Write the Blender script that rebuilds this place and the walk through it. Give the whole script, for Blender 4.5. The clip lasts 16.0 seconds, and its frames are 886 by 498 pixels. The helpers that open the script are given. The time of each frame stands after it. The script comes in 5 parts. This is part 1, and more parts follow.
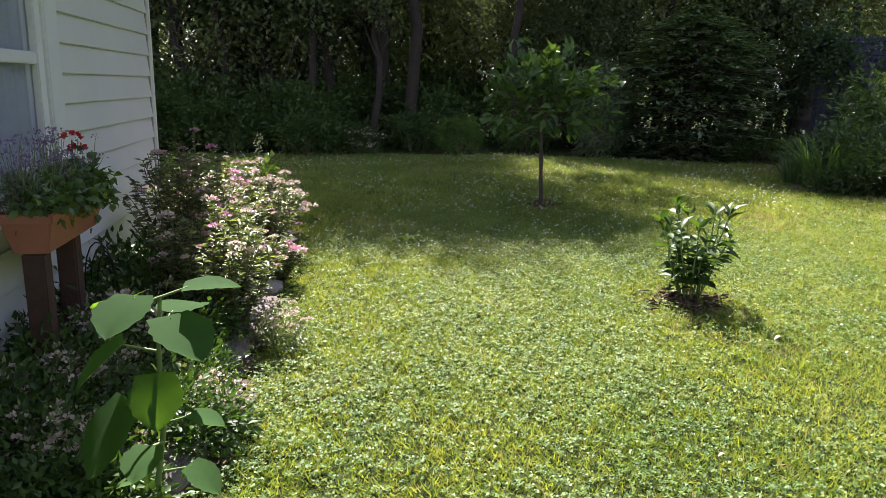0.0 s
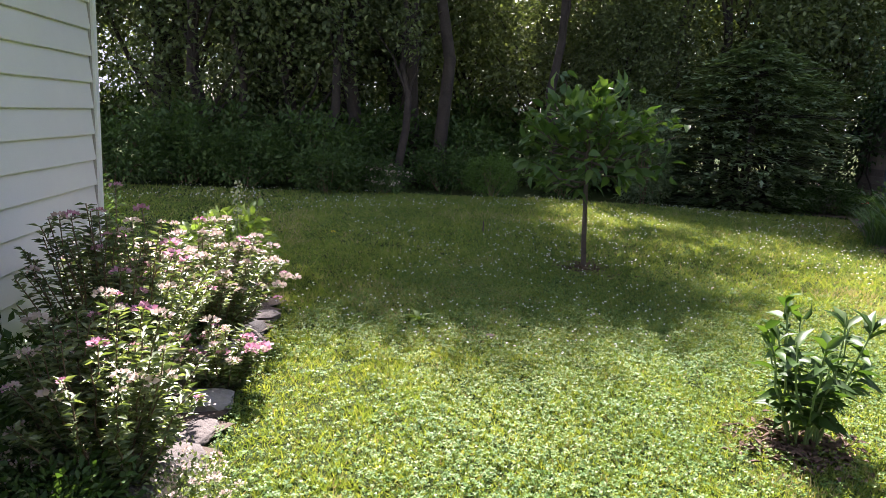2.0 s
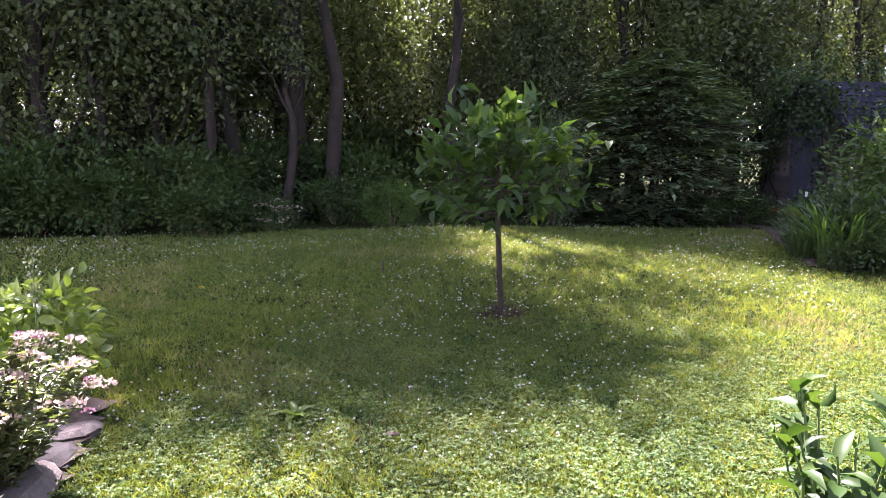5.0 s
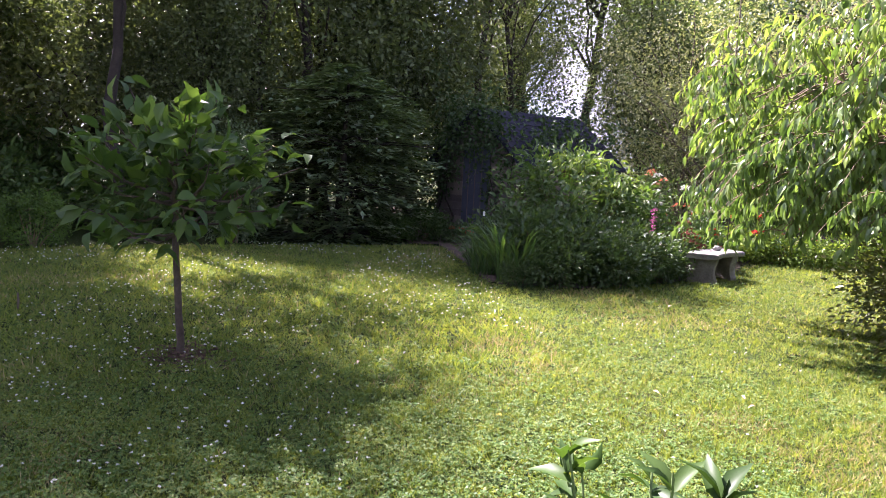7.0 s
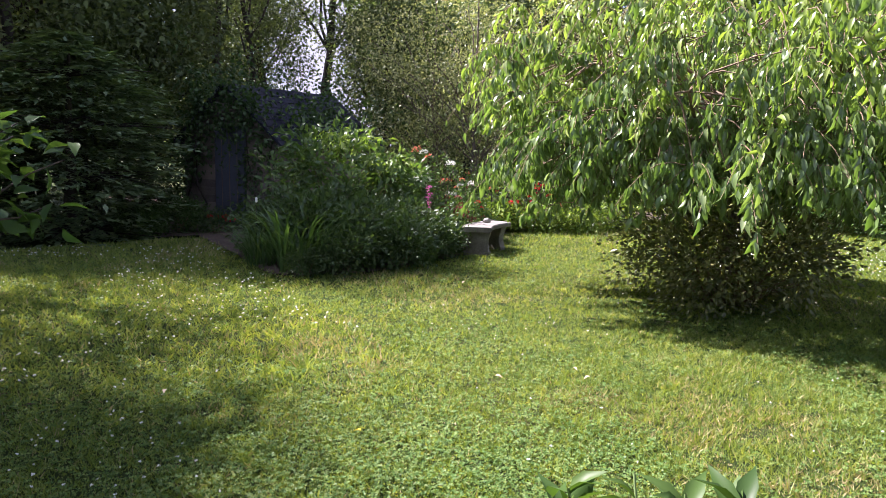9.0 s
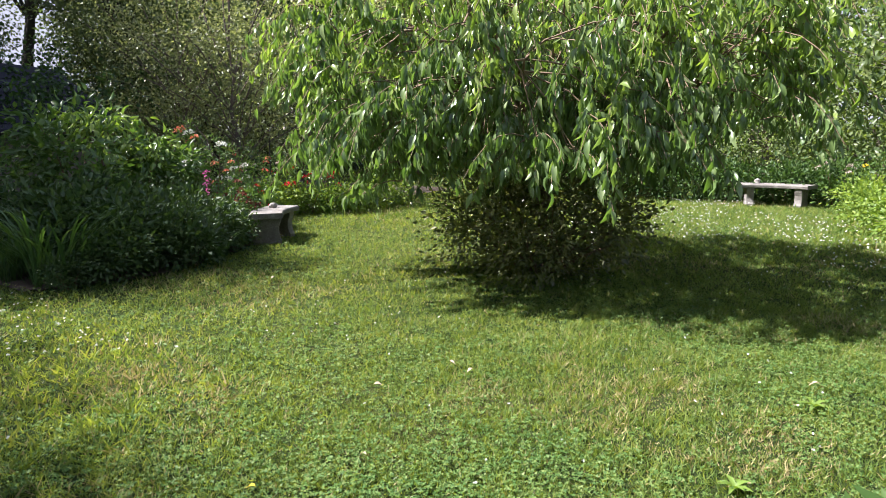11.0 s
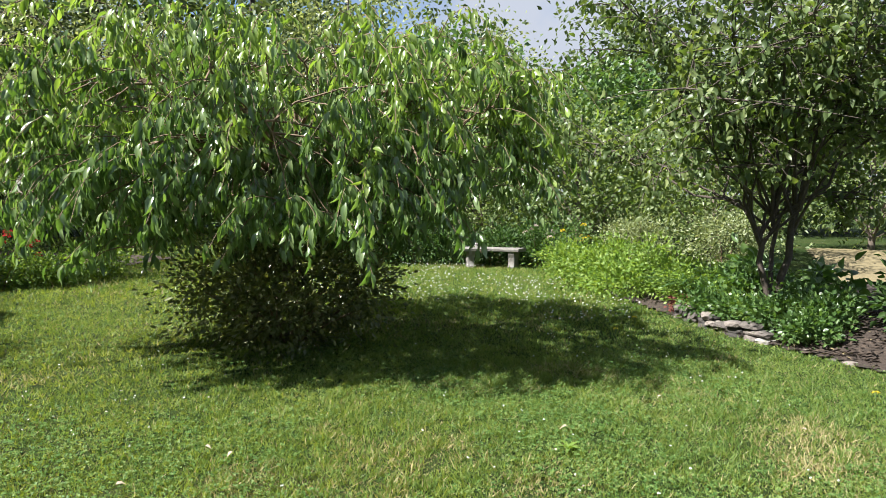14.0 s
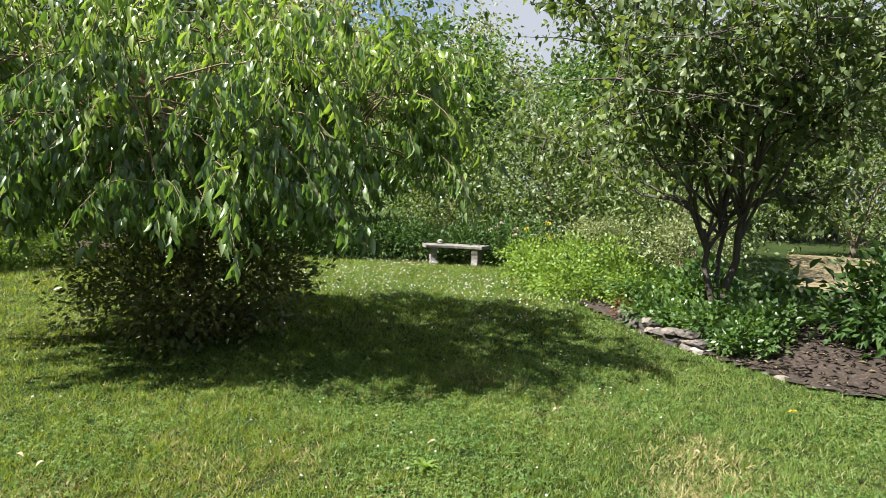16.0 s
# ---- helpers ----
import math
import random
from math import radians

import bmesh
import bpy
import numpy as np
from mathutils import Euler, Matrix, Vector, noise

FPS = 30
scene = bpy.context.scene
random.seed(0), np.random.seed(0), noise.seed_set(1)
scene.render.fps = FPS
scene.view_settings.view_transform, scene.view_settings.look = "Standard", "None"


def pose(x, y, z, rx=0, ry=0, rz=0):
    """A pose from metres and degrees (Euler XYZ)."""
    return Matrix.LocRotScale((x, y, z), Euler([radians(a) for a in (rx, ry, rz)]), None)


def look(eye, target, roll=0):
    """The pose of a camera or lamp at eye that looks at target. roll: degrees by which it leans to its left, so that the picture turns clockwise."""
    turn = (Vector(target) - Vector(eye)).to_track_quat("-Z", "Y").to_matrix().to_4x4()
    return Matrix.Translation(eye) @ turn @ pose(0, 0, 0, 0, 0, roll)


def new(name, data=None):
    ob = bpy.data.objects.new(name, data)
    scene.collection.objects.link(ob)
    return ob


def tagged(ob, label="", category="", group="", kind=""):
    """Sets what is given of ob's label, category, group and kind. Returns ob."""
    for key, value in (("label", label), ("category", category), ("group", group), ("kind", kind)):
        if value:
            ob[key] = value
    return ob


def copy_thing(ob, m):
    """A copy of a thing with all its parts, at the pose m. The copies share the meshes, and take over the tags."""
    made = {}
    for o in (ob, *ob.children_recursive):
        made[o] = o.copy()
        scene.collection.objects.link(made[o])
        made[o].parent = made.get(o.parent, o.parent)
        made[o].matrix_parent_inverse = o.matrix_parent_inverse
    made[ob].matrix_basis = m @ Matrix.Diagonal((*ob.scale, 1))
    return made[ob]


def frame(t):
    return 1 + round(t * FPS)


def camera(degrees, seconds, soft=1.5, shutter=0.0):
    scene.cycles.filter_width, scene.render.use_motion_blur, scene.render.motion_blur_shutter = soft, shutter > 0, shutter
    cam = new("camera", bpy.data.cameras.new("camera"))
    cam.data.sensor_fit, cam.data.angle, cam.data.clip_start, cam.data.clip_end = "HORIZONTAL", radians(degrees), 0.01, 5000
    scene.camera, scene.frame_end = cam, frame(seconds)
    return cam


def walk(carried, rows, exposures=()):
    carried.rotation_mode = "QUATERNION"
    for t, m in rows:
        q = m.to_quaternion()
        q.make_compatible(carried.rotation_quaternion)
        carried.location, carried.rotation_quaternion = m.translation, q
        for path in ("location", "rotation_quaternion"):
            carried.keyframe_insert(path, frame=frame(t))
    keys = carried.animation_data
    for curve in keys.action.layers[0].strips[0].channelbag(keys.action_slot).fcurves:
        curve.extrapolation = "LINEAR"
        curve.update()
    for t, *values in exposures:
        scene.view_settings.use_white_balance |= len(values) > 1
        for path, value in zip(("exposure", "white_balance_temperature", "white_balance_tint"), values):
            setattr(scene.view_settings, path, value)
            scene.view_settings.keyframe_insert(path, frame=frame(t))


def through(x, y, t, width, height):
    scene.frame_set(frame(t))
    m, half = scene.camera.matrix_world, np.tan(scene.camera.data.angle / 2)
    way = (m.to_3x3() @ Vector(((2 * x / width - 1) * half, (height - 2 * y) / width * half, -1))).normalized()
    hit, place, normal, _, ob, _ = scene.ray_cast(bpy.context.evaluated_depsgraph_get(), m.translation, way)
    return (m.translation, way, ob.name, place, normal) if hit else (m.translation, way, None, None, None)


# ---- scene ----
cam = camera(64.4, 16.0, soft=0.7)
PATH = [
    (0, (1.952, -0.194, 1.479), (1.25, 1.623, 1.026), 1.4),
    (0.5, (1.763, 0.197, 1.52), (1.089, 2.015, 1.028), 0.1),
    (1, (1.593, 0.565, 1.567), (0.929, 2.395, 1.11), -1.7),
    (1.5, (1.566, 0.886, 1.562), (0.83, 2.703, 1.165), -0.3),
    (2, (1.51, 1.184, 1.561), (0.714, 2.98, 1.188), 2.8),
    (2.5, (1.393, 1.451, 1.565), (0.493, 3.2, 1.203), -0.4),
    (3, (1.271, 1.648, 1.575), (0.365, 3.382, 1.16), -1.8),
    (3.2, (1.25, 1.727, 1.582), (0.291, 3.435, 1.177), -1.7),
    (5.3, (1.142, 2.514, 1.58), (0.749, 4.452, 1.28), 0.5),
    (5.5, (1.137, 2.586, 1.579), (0.867, 4.54, 1.25), 0.6),
    (6, (1.128, 2.757, 1.564), (1.09, 4.723, 1.2), 0.6),
    (6.5, (1.045, 2.994, 1.548), (1.249, 4.973, 1.347), 2.7),
    (7, (0.946, 3.133, 1.573), (1.276, 5.09, 1.329), 2.9),
    (7.5, (0.779, 3.279, 1.574), (1.391, 5.171, 1.357), 1.5),
    (8, (0.608, 3.393, 1.603), (1.389, 5.214, 1.335), 1.6),
    (8.5, (0.543, 3.563, 1.585), (1.434, 5.337, 1.34), 2.3),
    (9, (0.502, 3.788, 1.596), (1.524, 5.484, 1.314), 1.3),
    (9.5, (0.408, 4.038, 1.583), (1.66, 5.567, 1.273), 1.9),
    (9.7, (0.331, 4.144, 1.583), (1.648, 5.603, 1.212), -0.3),
    (11.8, (0.281, 5.068, 1.541), (1.934, 6.157, 1.257), 0.1),
    (12, (0.258, 5.115, 1.532), (1.929, 6.175, 1.241), -0.5),
    (12.5, (0.194, 5.214, 1.559), (1.936, 6.162, 1.302), -0.0),
    (13, (0.22, 5.226, 1.555), (2.027, 6.042, 1.291), 0.8),
    (13.5, (0.246, 5.189, 1.534), (2.131, 5.822, 1.322), 1.8),
    (14, (0.326, 5.076, 1.53), (2.248, 5.607, 1.383), 0.5),
    (14.5, (0.463, 4.88, 1.532), (2.405, 5.352, 1.439), 1.3),
    (15, (0.576, 4.689, 1.545), (2.525, 5.118, 1.408), 1.8),
    (15.5, (0.714, 4.544, 1.519), (2.669, 4.929, 1.342), 0.6),
    (16, (0.96, 4.397, 1.507), (2.882, 4.93, 1.35), 2.1),
]
EXPOSURES = [(0.0, 2.12, 6000, 27), (3.0, 2.75, 5950, 30), (5.5, 3.0, 5800, 46), (7.5, 2.55, 5850, 40), (9.5, 2.15, 5850, 29), (12.5, 1.7, 5750, 14), (16.0, 1.62, 6000, 11)]
walk(cam, [(t, look(eye, target, roll)) for t, eye, target, roll in PATH], EXPOSURES)

# ---- light ----
SUN_TO = Vector((-0.36, 0.545, 0.757)).normalized()
sun_data = bpy.data.lights.new("sun", "SUN")
sun_data.energy, sun_data.angle, sun_data.color = 5.0, radians(0.6), (1.0, 0.93, 0.80)
sun = new("sun", sun_data)
sun.matrix_world = look(SUN_TO * 60, (0, 0, 0))
world = bpy.data.worlds.new("sky")
scene.world = world
world.use_nodes = True
wn = world.node_tree.nodes
sky = wn.new("ShaderNodeTexSky")
sky.sky_type, sky.sun_disc = "NISHITA", False
sky.sun_elevation, sky.sun_rotation = math.asin(SUN_TO.z), math.atan2(SUN_TO.x, SUN_TO.y)
sky.dust_density, sky.air_density = 0.6, 1.0
wn["Background"].inputs["Strength"].default_value = 0.046
# bright fair-weather clouds over the clear sky
cloud_at = wn.new("ShaderNodeTexCoord")
cloud = wn.new("ShaderNodeTexNoise")
cloud.inputs["Scale"].default_value, cloud.inputs["Detail"].default_value = 3.2, 6
cover = wn.new("ShaderNodeValToRGB")
cover.color_ramp.elements[0].position, cover.color_ramp.elements[1].position = 0.42, 0.56
veil = wn.new("ShaderNodeMix")
veil.data_type = "RGBA"
veil.inputs["B"].default_value = (4.6, 4.7, 4.9, 1)
world.node_tree.links.new(cloud_at.outputs["Generated"], cloud.inputs["Vector"])
world.node_tree.links.new(cloud.outputs["Fac"], cover.inputs["Fac"])
world.node_tree.links.new(cover.outputs["Color"], veil.inputs["Factor"])
world.node_tree.links.new(sky.outputs["Color"], veil.inputs["A"])
world.node_tree.links.new(veil.outputs["Result"], wn["Background"].inputs["Color"])
scene.view_settings.exposure = 0.0

# ---- materials ----


def nodes_of(name):
    m = bpy.data.materials.new(name)
    m.use_nodes = True
    nt = m.node_tree
    return m, nt, nt.nodes["Principled BSDF"], nt.nodes["Material Output"]


def ramp(nt, stops):
    r = nt.nodes.new("ShaderNodeValToRGB")
    el = r.color_ramp.elements
    while len(el) < len(stops):
        el.new(0.5)
    for e, (p, c) in zip(el, stops):
        e.position, e.color = p, (*c, 1)
    return r


def noise_node(nt, scale, detail=4, rough=0.6, coord="Object"):
    tc = nt.nodes.new("ShaderNodeTexCoord")
    n = nt.nodes.new("ShaderNodeTexNoise")
    n.inputs["Scale"].default_value, n.inputs["Detail"].default_value = scale, detail
    n.inputs["Roughness"].default_value = rough
    nt.links.new(tc.outputs[coord], n.inputs["Vector"])
    return n


def bump(nt, bsdf, source, strength, distance=0.01):
    b = nt.nodes.new("ShaderNodeBump")
    b.inputs["Strength"].default_value, b.inputs["Distance"].default_value = strength, distance
    nt.links.new(source, b.inputs["Height"])
    nt.links.new(b.outputs["Normal"], bsdf.inputs["Normal"])


def surface(name, dark, light, scale=6, rough=0.8, fine=60, bumpy=0.4, metal=0.0, mid=None, spread=(0.3, 0.7), per_object=0.0):
    """Two scales of noise between two colours, with fine relief."""
    m, nt, b, _ = nodes_of(name)
    n1, n2 = noise_node(nt, scale), noise_node(nt, fine, 5, 0.7)
    mix = nt.nodes.new("ShaderNodeMath")
    mix.operation = "MULTIPLY_ADD"
    mix.inputs[1].default_value, mix.inputs[2].default_value = 0.45, 0.0
    nt.links.new(n2.outputs["Fac"], mix.inputs[0])
    add = nt.nodes.new("ShaderNodeMath")
    add.operation = "MULTIPLY_ADD"
    add.inputs[1].default_value = 0.55
    nt.links.new(n1.outputs["Fac"], add.inputs[0])
    nt.links.new(mix.outputs[0], add.inputs[2])
    last = add
    if per_object:
        info = nt.nodes.new("ShaderNodeObjectInfo")
        sh = nt.nodes.new("ShaderNodeMath")
        sh.operation = "MULTIPLY_ADD"
        sh.inputs[1].default_value = per_object
        nt.links.new(info.outputs["Random"], sh.inputs[0])
        nt.links.new(add.outputs[0], sh.inputs[2])
        off = nt.nodes.new("ShaderNodeMath")
        off.operation = "SUBTRACT"
        off.inputs[1].default_value = per_object / 2
        nt.links.new(sh.outputs[0], off.inputs[0])
        last = off
    stops = [(spread[0], dark), (spread[1], light)] if mid is None else [(spread[0], dark), (0.5, mid), (spread[1], light)]
    r = ramp(nt, stops)
    nt.links.new(last.outputs[0], r.inputs["Fac"])
    nt.links.new(r.outputs["Color"], b.inputs["Base Color"])
    b.inputs["Roughness"].default_value, b.inputs["Metallic"].default_value = rough, metal
    if bumpy:
        bump(nt, b, n2.outputs["Fac"], bumpy)
    return m


def foliage(name, dark, mid, light, rough=0.45, through=0.35, glow=None, single=False, shine=0.3):
    """Leaves: colour varies from leaf to leaf; light passes through them."""
    m, nt, b, out = nodes_of(name)
    if single:
        src = nt.nodes.new("ShaderNodeObjectInfo").outputs["Random"]
    else:
        src = nt.nodes.new("ShaderNodeNewGeometry").outputs["Random Per Island"]
    n = noise_node(nt, 1.3, 3)
    mixv = nt.nodes.new("ShaderNodeMath")
    mixv.operation = "MULTIPLY_ADD"
    mixv.inputs[1].default_value = 0.5
    half = nt.nodes.new("ShaderNodeMath")
    half.operation = "MULTIPLY"
    half.inputs[1].default_value = 0.5
    nt.links.new(n.outputs["Fac"], half.inputs[0])
    nt.links.new(src, mixv.inputs[0])
    nt.links.new(half.outputs[0], mixv.inputs[2])
    r = ramp(nt, [(0.15, dark), (0.5, mid), (0.85, light)])
    nt.links.new(mixv.outputs[0], r.inputs["Fac"])
    nt.links.new(r.outputs["Color"], b.inputs["Base Color"])
    b.inputs["Roughness"].default_value = rough
    b.inputs["Specular IOR Level"].default_value = shine
    tr = nt.nodes.new("ShaderNodeBsdfTranslucent")
    hue = nt.nodes.new("ShaderNodeMix")
    hue.data_type, hue.blend_type = "RGBA", "MULTIPLY"
    hue.inputs["Factor"].default_value = 1.0
    hue.inputs["B"].default_value = (*(glow or (1.5, 1.6, 0.5)), 1)
    nt.links.new(r.outputs["Color"], hue.inputs["A"])
    nt.links.new(hue.outputs["Result"], tr.inputs["Color"])
    mx = nt.nodes.new("ShaderNodeMixShader")
    mx.inputs["Fac"].default_value = through
    nt.links.new(b.outputs[0], mx.inputs[1])
    nt.links.new(tr.outputs[0], mx.inputs[2])
    nt.links.new(mx.outputs[0], out.inputs["Surface"])
    return m


def lawn_ground():
    m, nt, b, _ = nodes_of("lawn_soil")
    n1, n2, n3 = noise_node(nt, 0.45, 3), noise_node(nt, 14, 5, 0.7), noise_node(nt, 90, 4, 0.7)
    r1 = ramp(nt, [(0.35, (0.032, 0.055, 0.014)), (0.55, (0.045, 0.065, 0.018)), (0.72, (0.085, 0.08, 0.034))])
    nt.links.new(n1.outputs["Fac"], r1.inputs["Fac"])
    r2 = ramp(nt, [(0.3, (0.45, 0.5, 0.4)), (0.7, (1.15, 1.15, 1.1))])
    nt.links.new(n2.outputs["Fac"], r2.inputs["Fac"])
    mx = nt.nodes.new("ShaderNodeMix")
    mx.data_type, mx.blend_type = "RGBA", "MULTIPLY"
    mx.inputs["Factor"].default_value = 1.0
    nt.links.new(r1.outputs["Color"], mx.inputs["A"])
    nt.links.new(r2.outputs["Color"], mx.inputs["B"])
    nt.links.new(mx.outputs["Result"], b.inputs["Base Color"])
    b.inputs["Roughness"].default_value, b.inputs["Specular IOR Level"].default_value = 0.95, 0.1
    bump(nt, b, n3.outputs["Fac"], 0.9, 0.03)
    return m


SOIL_LAWN = lawn_ground()
SIDING = surface("vinyl_siding", (0.66, 0.66, 0.63), (0.76, 0.76, 0.73), 1.5, 0.45, 120, 0.05)
TRIM = surface("white_trim", (0.70, 0.71, 0.70), (0.80, 0.81, 0.80), 2, 0.4, 80, 0.04)
# shadow line beside the corner post, put into the channel's colour
SHADOWLINE = surface("siding_channel_shade", (0.28, 0.26, 0.23), (0.38, 0.36, 0.32), 4, 0.7)
CONCRETE = surface("foundation_concrete", (0.30, 0.29, 0.27), (0.46, 0.45, 0.42), 5, 0.9, 70, 0.5)
TERRACOTTA = surface("terracotta_plastic", (0.36, 0.13, 0.075), (0.47, 0.19, 0.115), 4, 0.5, 90, 0.1)
DARKWOOD = surface("dark_stained_post", (0.045, 0.022, 0.016), (0.10, 0.05, 0.035), 9, 0.7, 60, 0.5)
IRON = surface("black_iron", (0.015, 0.015, 0.016), (0.05, 0.045, 0.04), 20, 0.5, 90, 0.2, 0.6)
STONE = surface("field_stone", (0.04, 0.036, 0.032), (0.21, 0.18, 0.155), 9, 0.9, 50, 1.0, mid=(0.10, 0.085, 0.075), per_object=0.5)
PALESTONE = surface("pale_stone", (0.17, 0.155, 0.14), (0.36, 0.335, 0.31), 6, 0.85, 50, 0.7, per_object=0.3)
CAST = surface("cast_concrete", (0.09, 0.082, 0.07), (0.30, 0.285, 0.26), 7, 0.9, 45, 0.9, mid=(0.18, 0.165, 0.147))
BARK = surface("grey_brown_bark", (0.075, 0.055, 0.042), (0.20, 0.165, 0.13), 7, 0.9, 45, 0.9)
DARKBARK = surface("dark_forest_bark", (0.016, 0.013, 0.011), (0.055, 0.045, 0.036), 4, 0.95, 30, 0.9)
TWIG = surface("young_twig", (0.11, 0.075, 0.045), (0.22, 0.15, 0.09), 9, 0.8, 60, 0.4)
STEM = surface("green_stem", (0.10, 0.17, 0.05), (0.19, 0.26, 0.09), 9, 0.6, 60, 0.2)
MULCH = surface("bark_mulch", (0.015, 0.011, 0.008), (0.12, 0.085, 0.06), 22, 0.95, 80, 1.0, mid=(0.036, 0.025, 0.018))
RINGMULCH = surface("fresh_bark_mulch", (0.05, 0.032, 0.022), (0.26, 0.175, 0.12), 14, 0.95, 60, 1.0, mid=(0.13, 0.085, 0.06))
ROOFING = surface("asphalt_shingle", (0.05, 0.05, 0.052), (0.11, 0.108, 0.105), 5, 0.95, 60, 0.8)
STRAW = surface("straw_path", (0.12, 0.095, 0.045), (0.24, 0.195, 0.10), 6, 0.95, 60, 0.9)
BEDSOIL = surface("bed_soil", (0.035, 0.025, 0.018), (0.11, 0.08, 0.055), 6, 0.95, 40, 1.0)
SHEDWALL = surface("weathered_shed_board", (0.10, 0.085, 0.075), (0.24, 0.20, 0.17), 3, 0.9, 40, 0.6, per_object=0.3)
SHEDDOOR = surface("blue_grey_door", (0.05, 0.06, 0.085), (0.085, 0.10, 0.135), 3, 0.6, 50, 0.2)
SHEDROOF = surface("blue_roof_shingle", (0.011, 0.012, 0.026), (0.022, 0.023, 0.044), 3, 0.9, 40, 0.5)
GLASS, _nt, _b, _ = nodes_of("window_glass")
_b.inputs["Base Color"].default_value = (0.95, 0.97, 1.0, 1)
_b.inputs["Roughness"].default_value, _b.inputs["IOR"].default_value = 0.02, 1.5
_b.inputs["Transmission Weight"].default_value = 1.0
# sky reflection in the window, put into a pale blue-white colour
PANE_SKY = surface("pale_pane_reflection", (0.60, 0.64, 0.72), (0.72, 0.76, 0.84), 6, 0.85, 90, 0.1)

GRASS = foliage("grass_blade", (0.07, 0.14, 0.028), (0.14, 0.225, 0.05), (0.28, 0.35, 0.10), 0.45, 0.45, (1.9, 1.5, 0.5), shine=0.35)
CLOVER = foliage("clover_leaf", (0.05, 0.12, 0.03), (0.11, 0.21, 0.055), (0.25, 0.32, 0.10), 0.5, 0.42, (1.95, 1.45, 0.5), shine=0.25)
DRYGRASS = foliage("dry_grass", (0.28, 0.24, 0.10), (0.42, 0.35, 0.17), (0.55, 0.46, 0.25), 0.7, 0.25, (1.1, 1.0, 0.7))
WOODS = foliage("woodland_leaf", (0.052, 0.076, 0.034), (0.09, 0.127, 0.05), (0.155, 0.195, 0.078), 0.5, 0.29, (1.5, 1.45, 0.6), shine=0.25)
UNDER = foliage("undergrowth_leaf", (0.03, 0.065, 0.016), (0.05, 0.10, 0.025), (0.08, 0.13, 0.035), 0.5, 0.25)
NEEDLE = foliage("yew_spray", (0.055, 0.09, 0.046), (0.105, 0.165, 0.078), (0.19, 0.255, 0.125), 0.45, 0.3, shine=0.5)
BOX = foliage("boxwood_leaf", (0.045, 0.10, 0.016), (0.075, 0.15, 0.025), (0.11, 0.20, 0.04), 0.45, 0.25)
MAGNOLIA = foliage("magnolia_leaf", (0.036, 0.08, 0.025), (0.065, 0.125, 0.035), (0.14, 0.215, 0.058), 0.5, 0.4, single=True)
MAGNOLIA_REST = foliage("magnolia_leaf_joined", (0.036, 0.08, 0.025), (0.065, 0.125, 0.035), (0.14, 0.215, 0.058), 0.5, 0.4)
LAUREL = foliage("glossy_laurel_leaf", (0.026, 0.055, 0.014), (0.045, 0.09, 0.02), (0.085, 0.14, 0.032), 0.45, 0.28, single=True, shine=0.18)
PEACH = foliage("weeping_leaf", (0.065, 0.115, 0.038), (0.125, 0.195, 0.062), (0.27, 0.34, 0.15), 0.28, 0.32, (1.35, 1.6, 0.45), shine=0.9)
PEACHTIP = foliage("weeping_young_leaf", (0.13, 0.20, 0.05), (0.21, 0.29, 0.065), (0.33, 0.41, 0.13), 0.32, 0.4, (1.3, 1.45, 0.45), shine=0.6)
DOGWOOD = foliage("dogwood_leaf", (0.06, 0.095, 0.034), (0.115, 0.16, 0.056), (0.235, 0.27, 0.105), 0.42, 0.36, shine=0.4)
SMOOTHBARK = surface("dark_smooth_bark", (0.04, 0.03, 0.024), (0.12, 0.095, 0.075), 8, 0.9, 50, 0.7)
BARBERRY = foliage("small_dark_leaf", (0.06, 0.075, 0.026), (0.115, 0.135, 0.048), (0.25, 0.24, 0.10), 0.34, 0.26, shine=0.6)
LIGHTLEAF = foliage("pale_birch_leaf", (0.10, 0.135, 0.055), (0.20, 0.24, 0.105), (0.38, 0.41, 0.22), 0.4, 0.36, (1.4, 1.35, 0.7), shine=0.5)
BRIGHT = foliage("bright_green_leaf", (0.09, 0.16, 0.03), (0.16, 0.25, 0.045), (0.28, 0.36, 0.08), 0.42, 0.38, (1.6, 1.55, 0.5))
PEONY = foliage("peony_leaf", (0.035, 0.07, 0.026), (0.06, 0.108, 0.036), (0.115, 0.165, 0.06), 0.42, 0.26, shine=0.4)
BROAD = foliage("broad_green_leaf", (0.05, 0.10, 0.028), (0.08, 0.145, 0.04), (0.15, 0.22, 0.065), 0.36, 0.33, shine=0.5)
STRAP = foliage("strap_leaf", (0.04, 0.085, 0.028), (0.065, 0.125, 0.04), (0.115, 0.18, 0.065), 0.4, 0.22)
SPIREA = foliage("spirea_leaf", (0.055, 0.085, 0.035), (0.12, 0.16, 0.065), (0.32, 0.35, 0.19), 0.38, 0.28, shine=0.5)
VINE = foliage("dark_vine_leaf", (0.022, 0.05, 0.018), (0.04, 0.08, 0.027), (0.06, 0.11, 0.035), 0.4, 0.25)
SUNLEAF = foliage("sunflower_leaf", (0.03, 0.07, 0.022), (0.045, 0.10, 0.03), (0.07, 0.135, 0.036), 0.8, 0.42, (2.4, 2.4, 0.3), single=True, shine=0.06)
GREYLEAF = foliage("silver_leaf", (0.16, 0.19, 0.15), (0.24, 0.27, 0.22), (0.33, 0.36, 0.30), 0.6, 0.2)


def petal(name, c1, c2):
    return foliage(name, c1, tuple((a + b) / 2 for a, b in zip(c1, c2)), c2, 0.6, 0.3, (1.1, 1.05, 1.0))


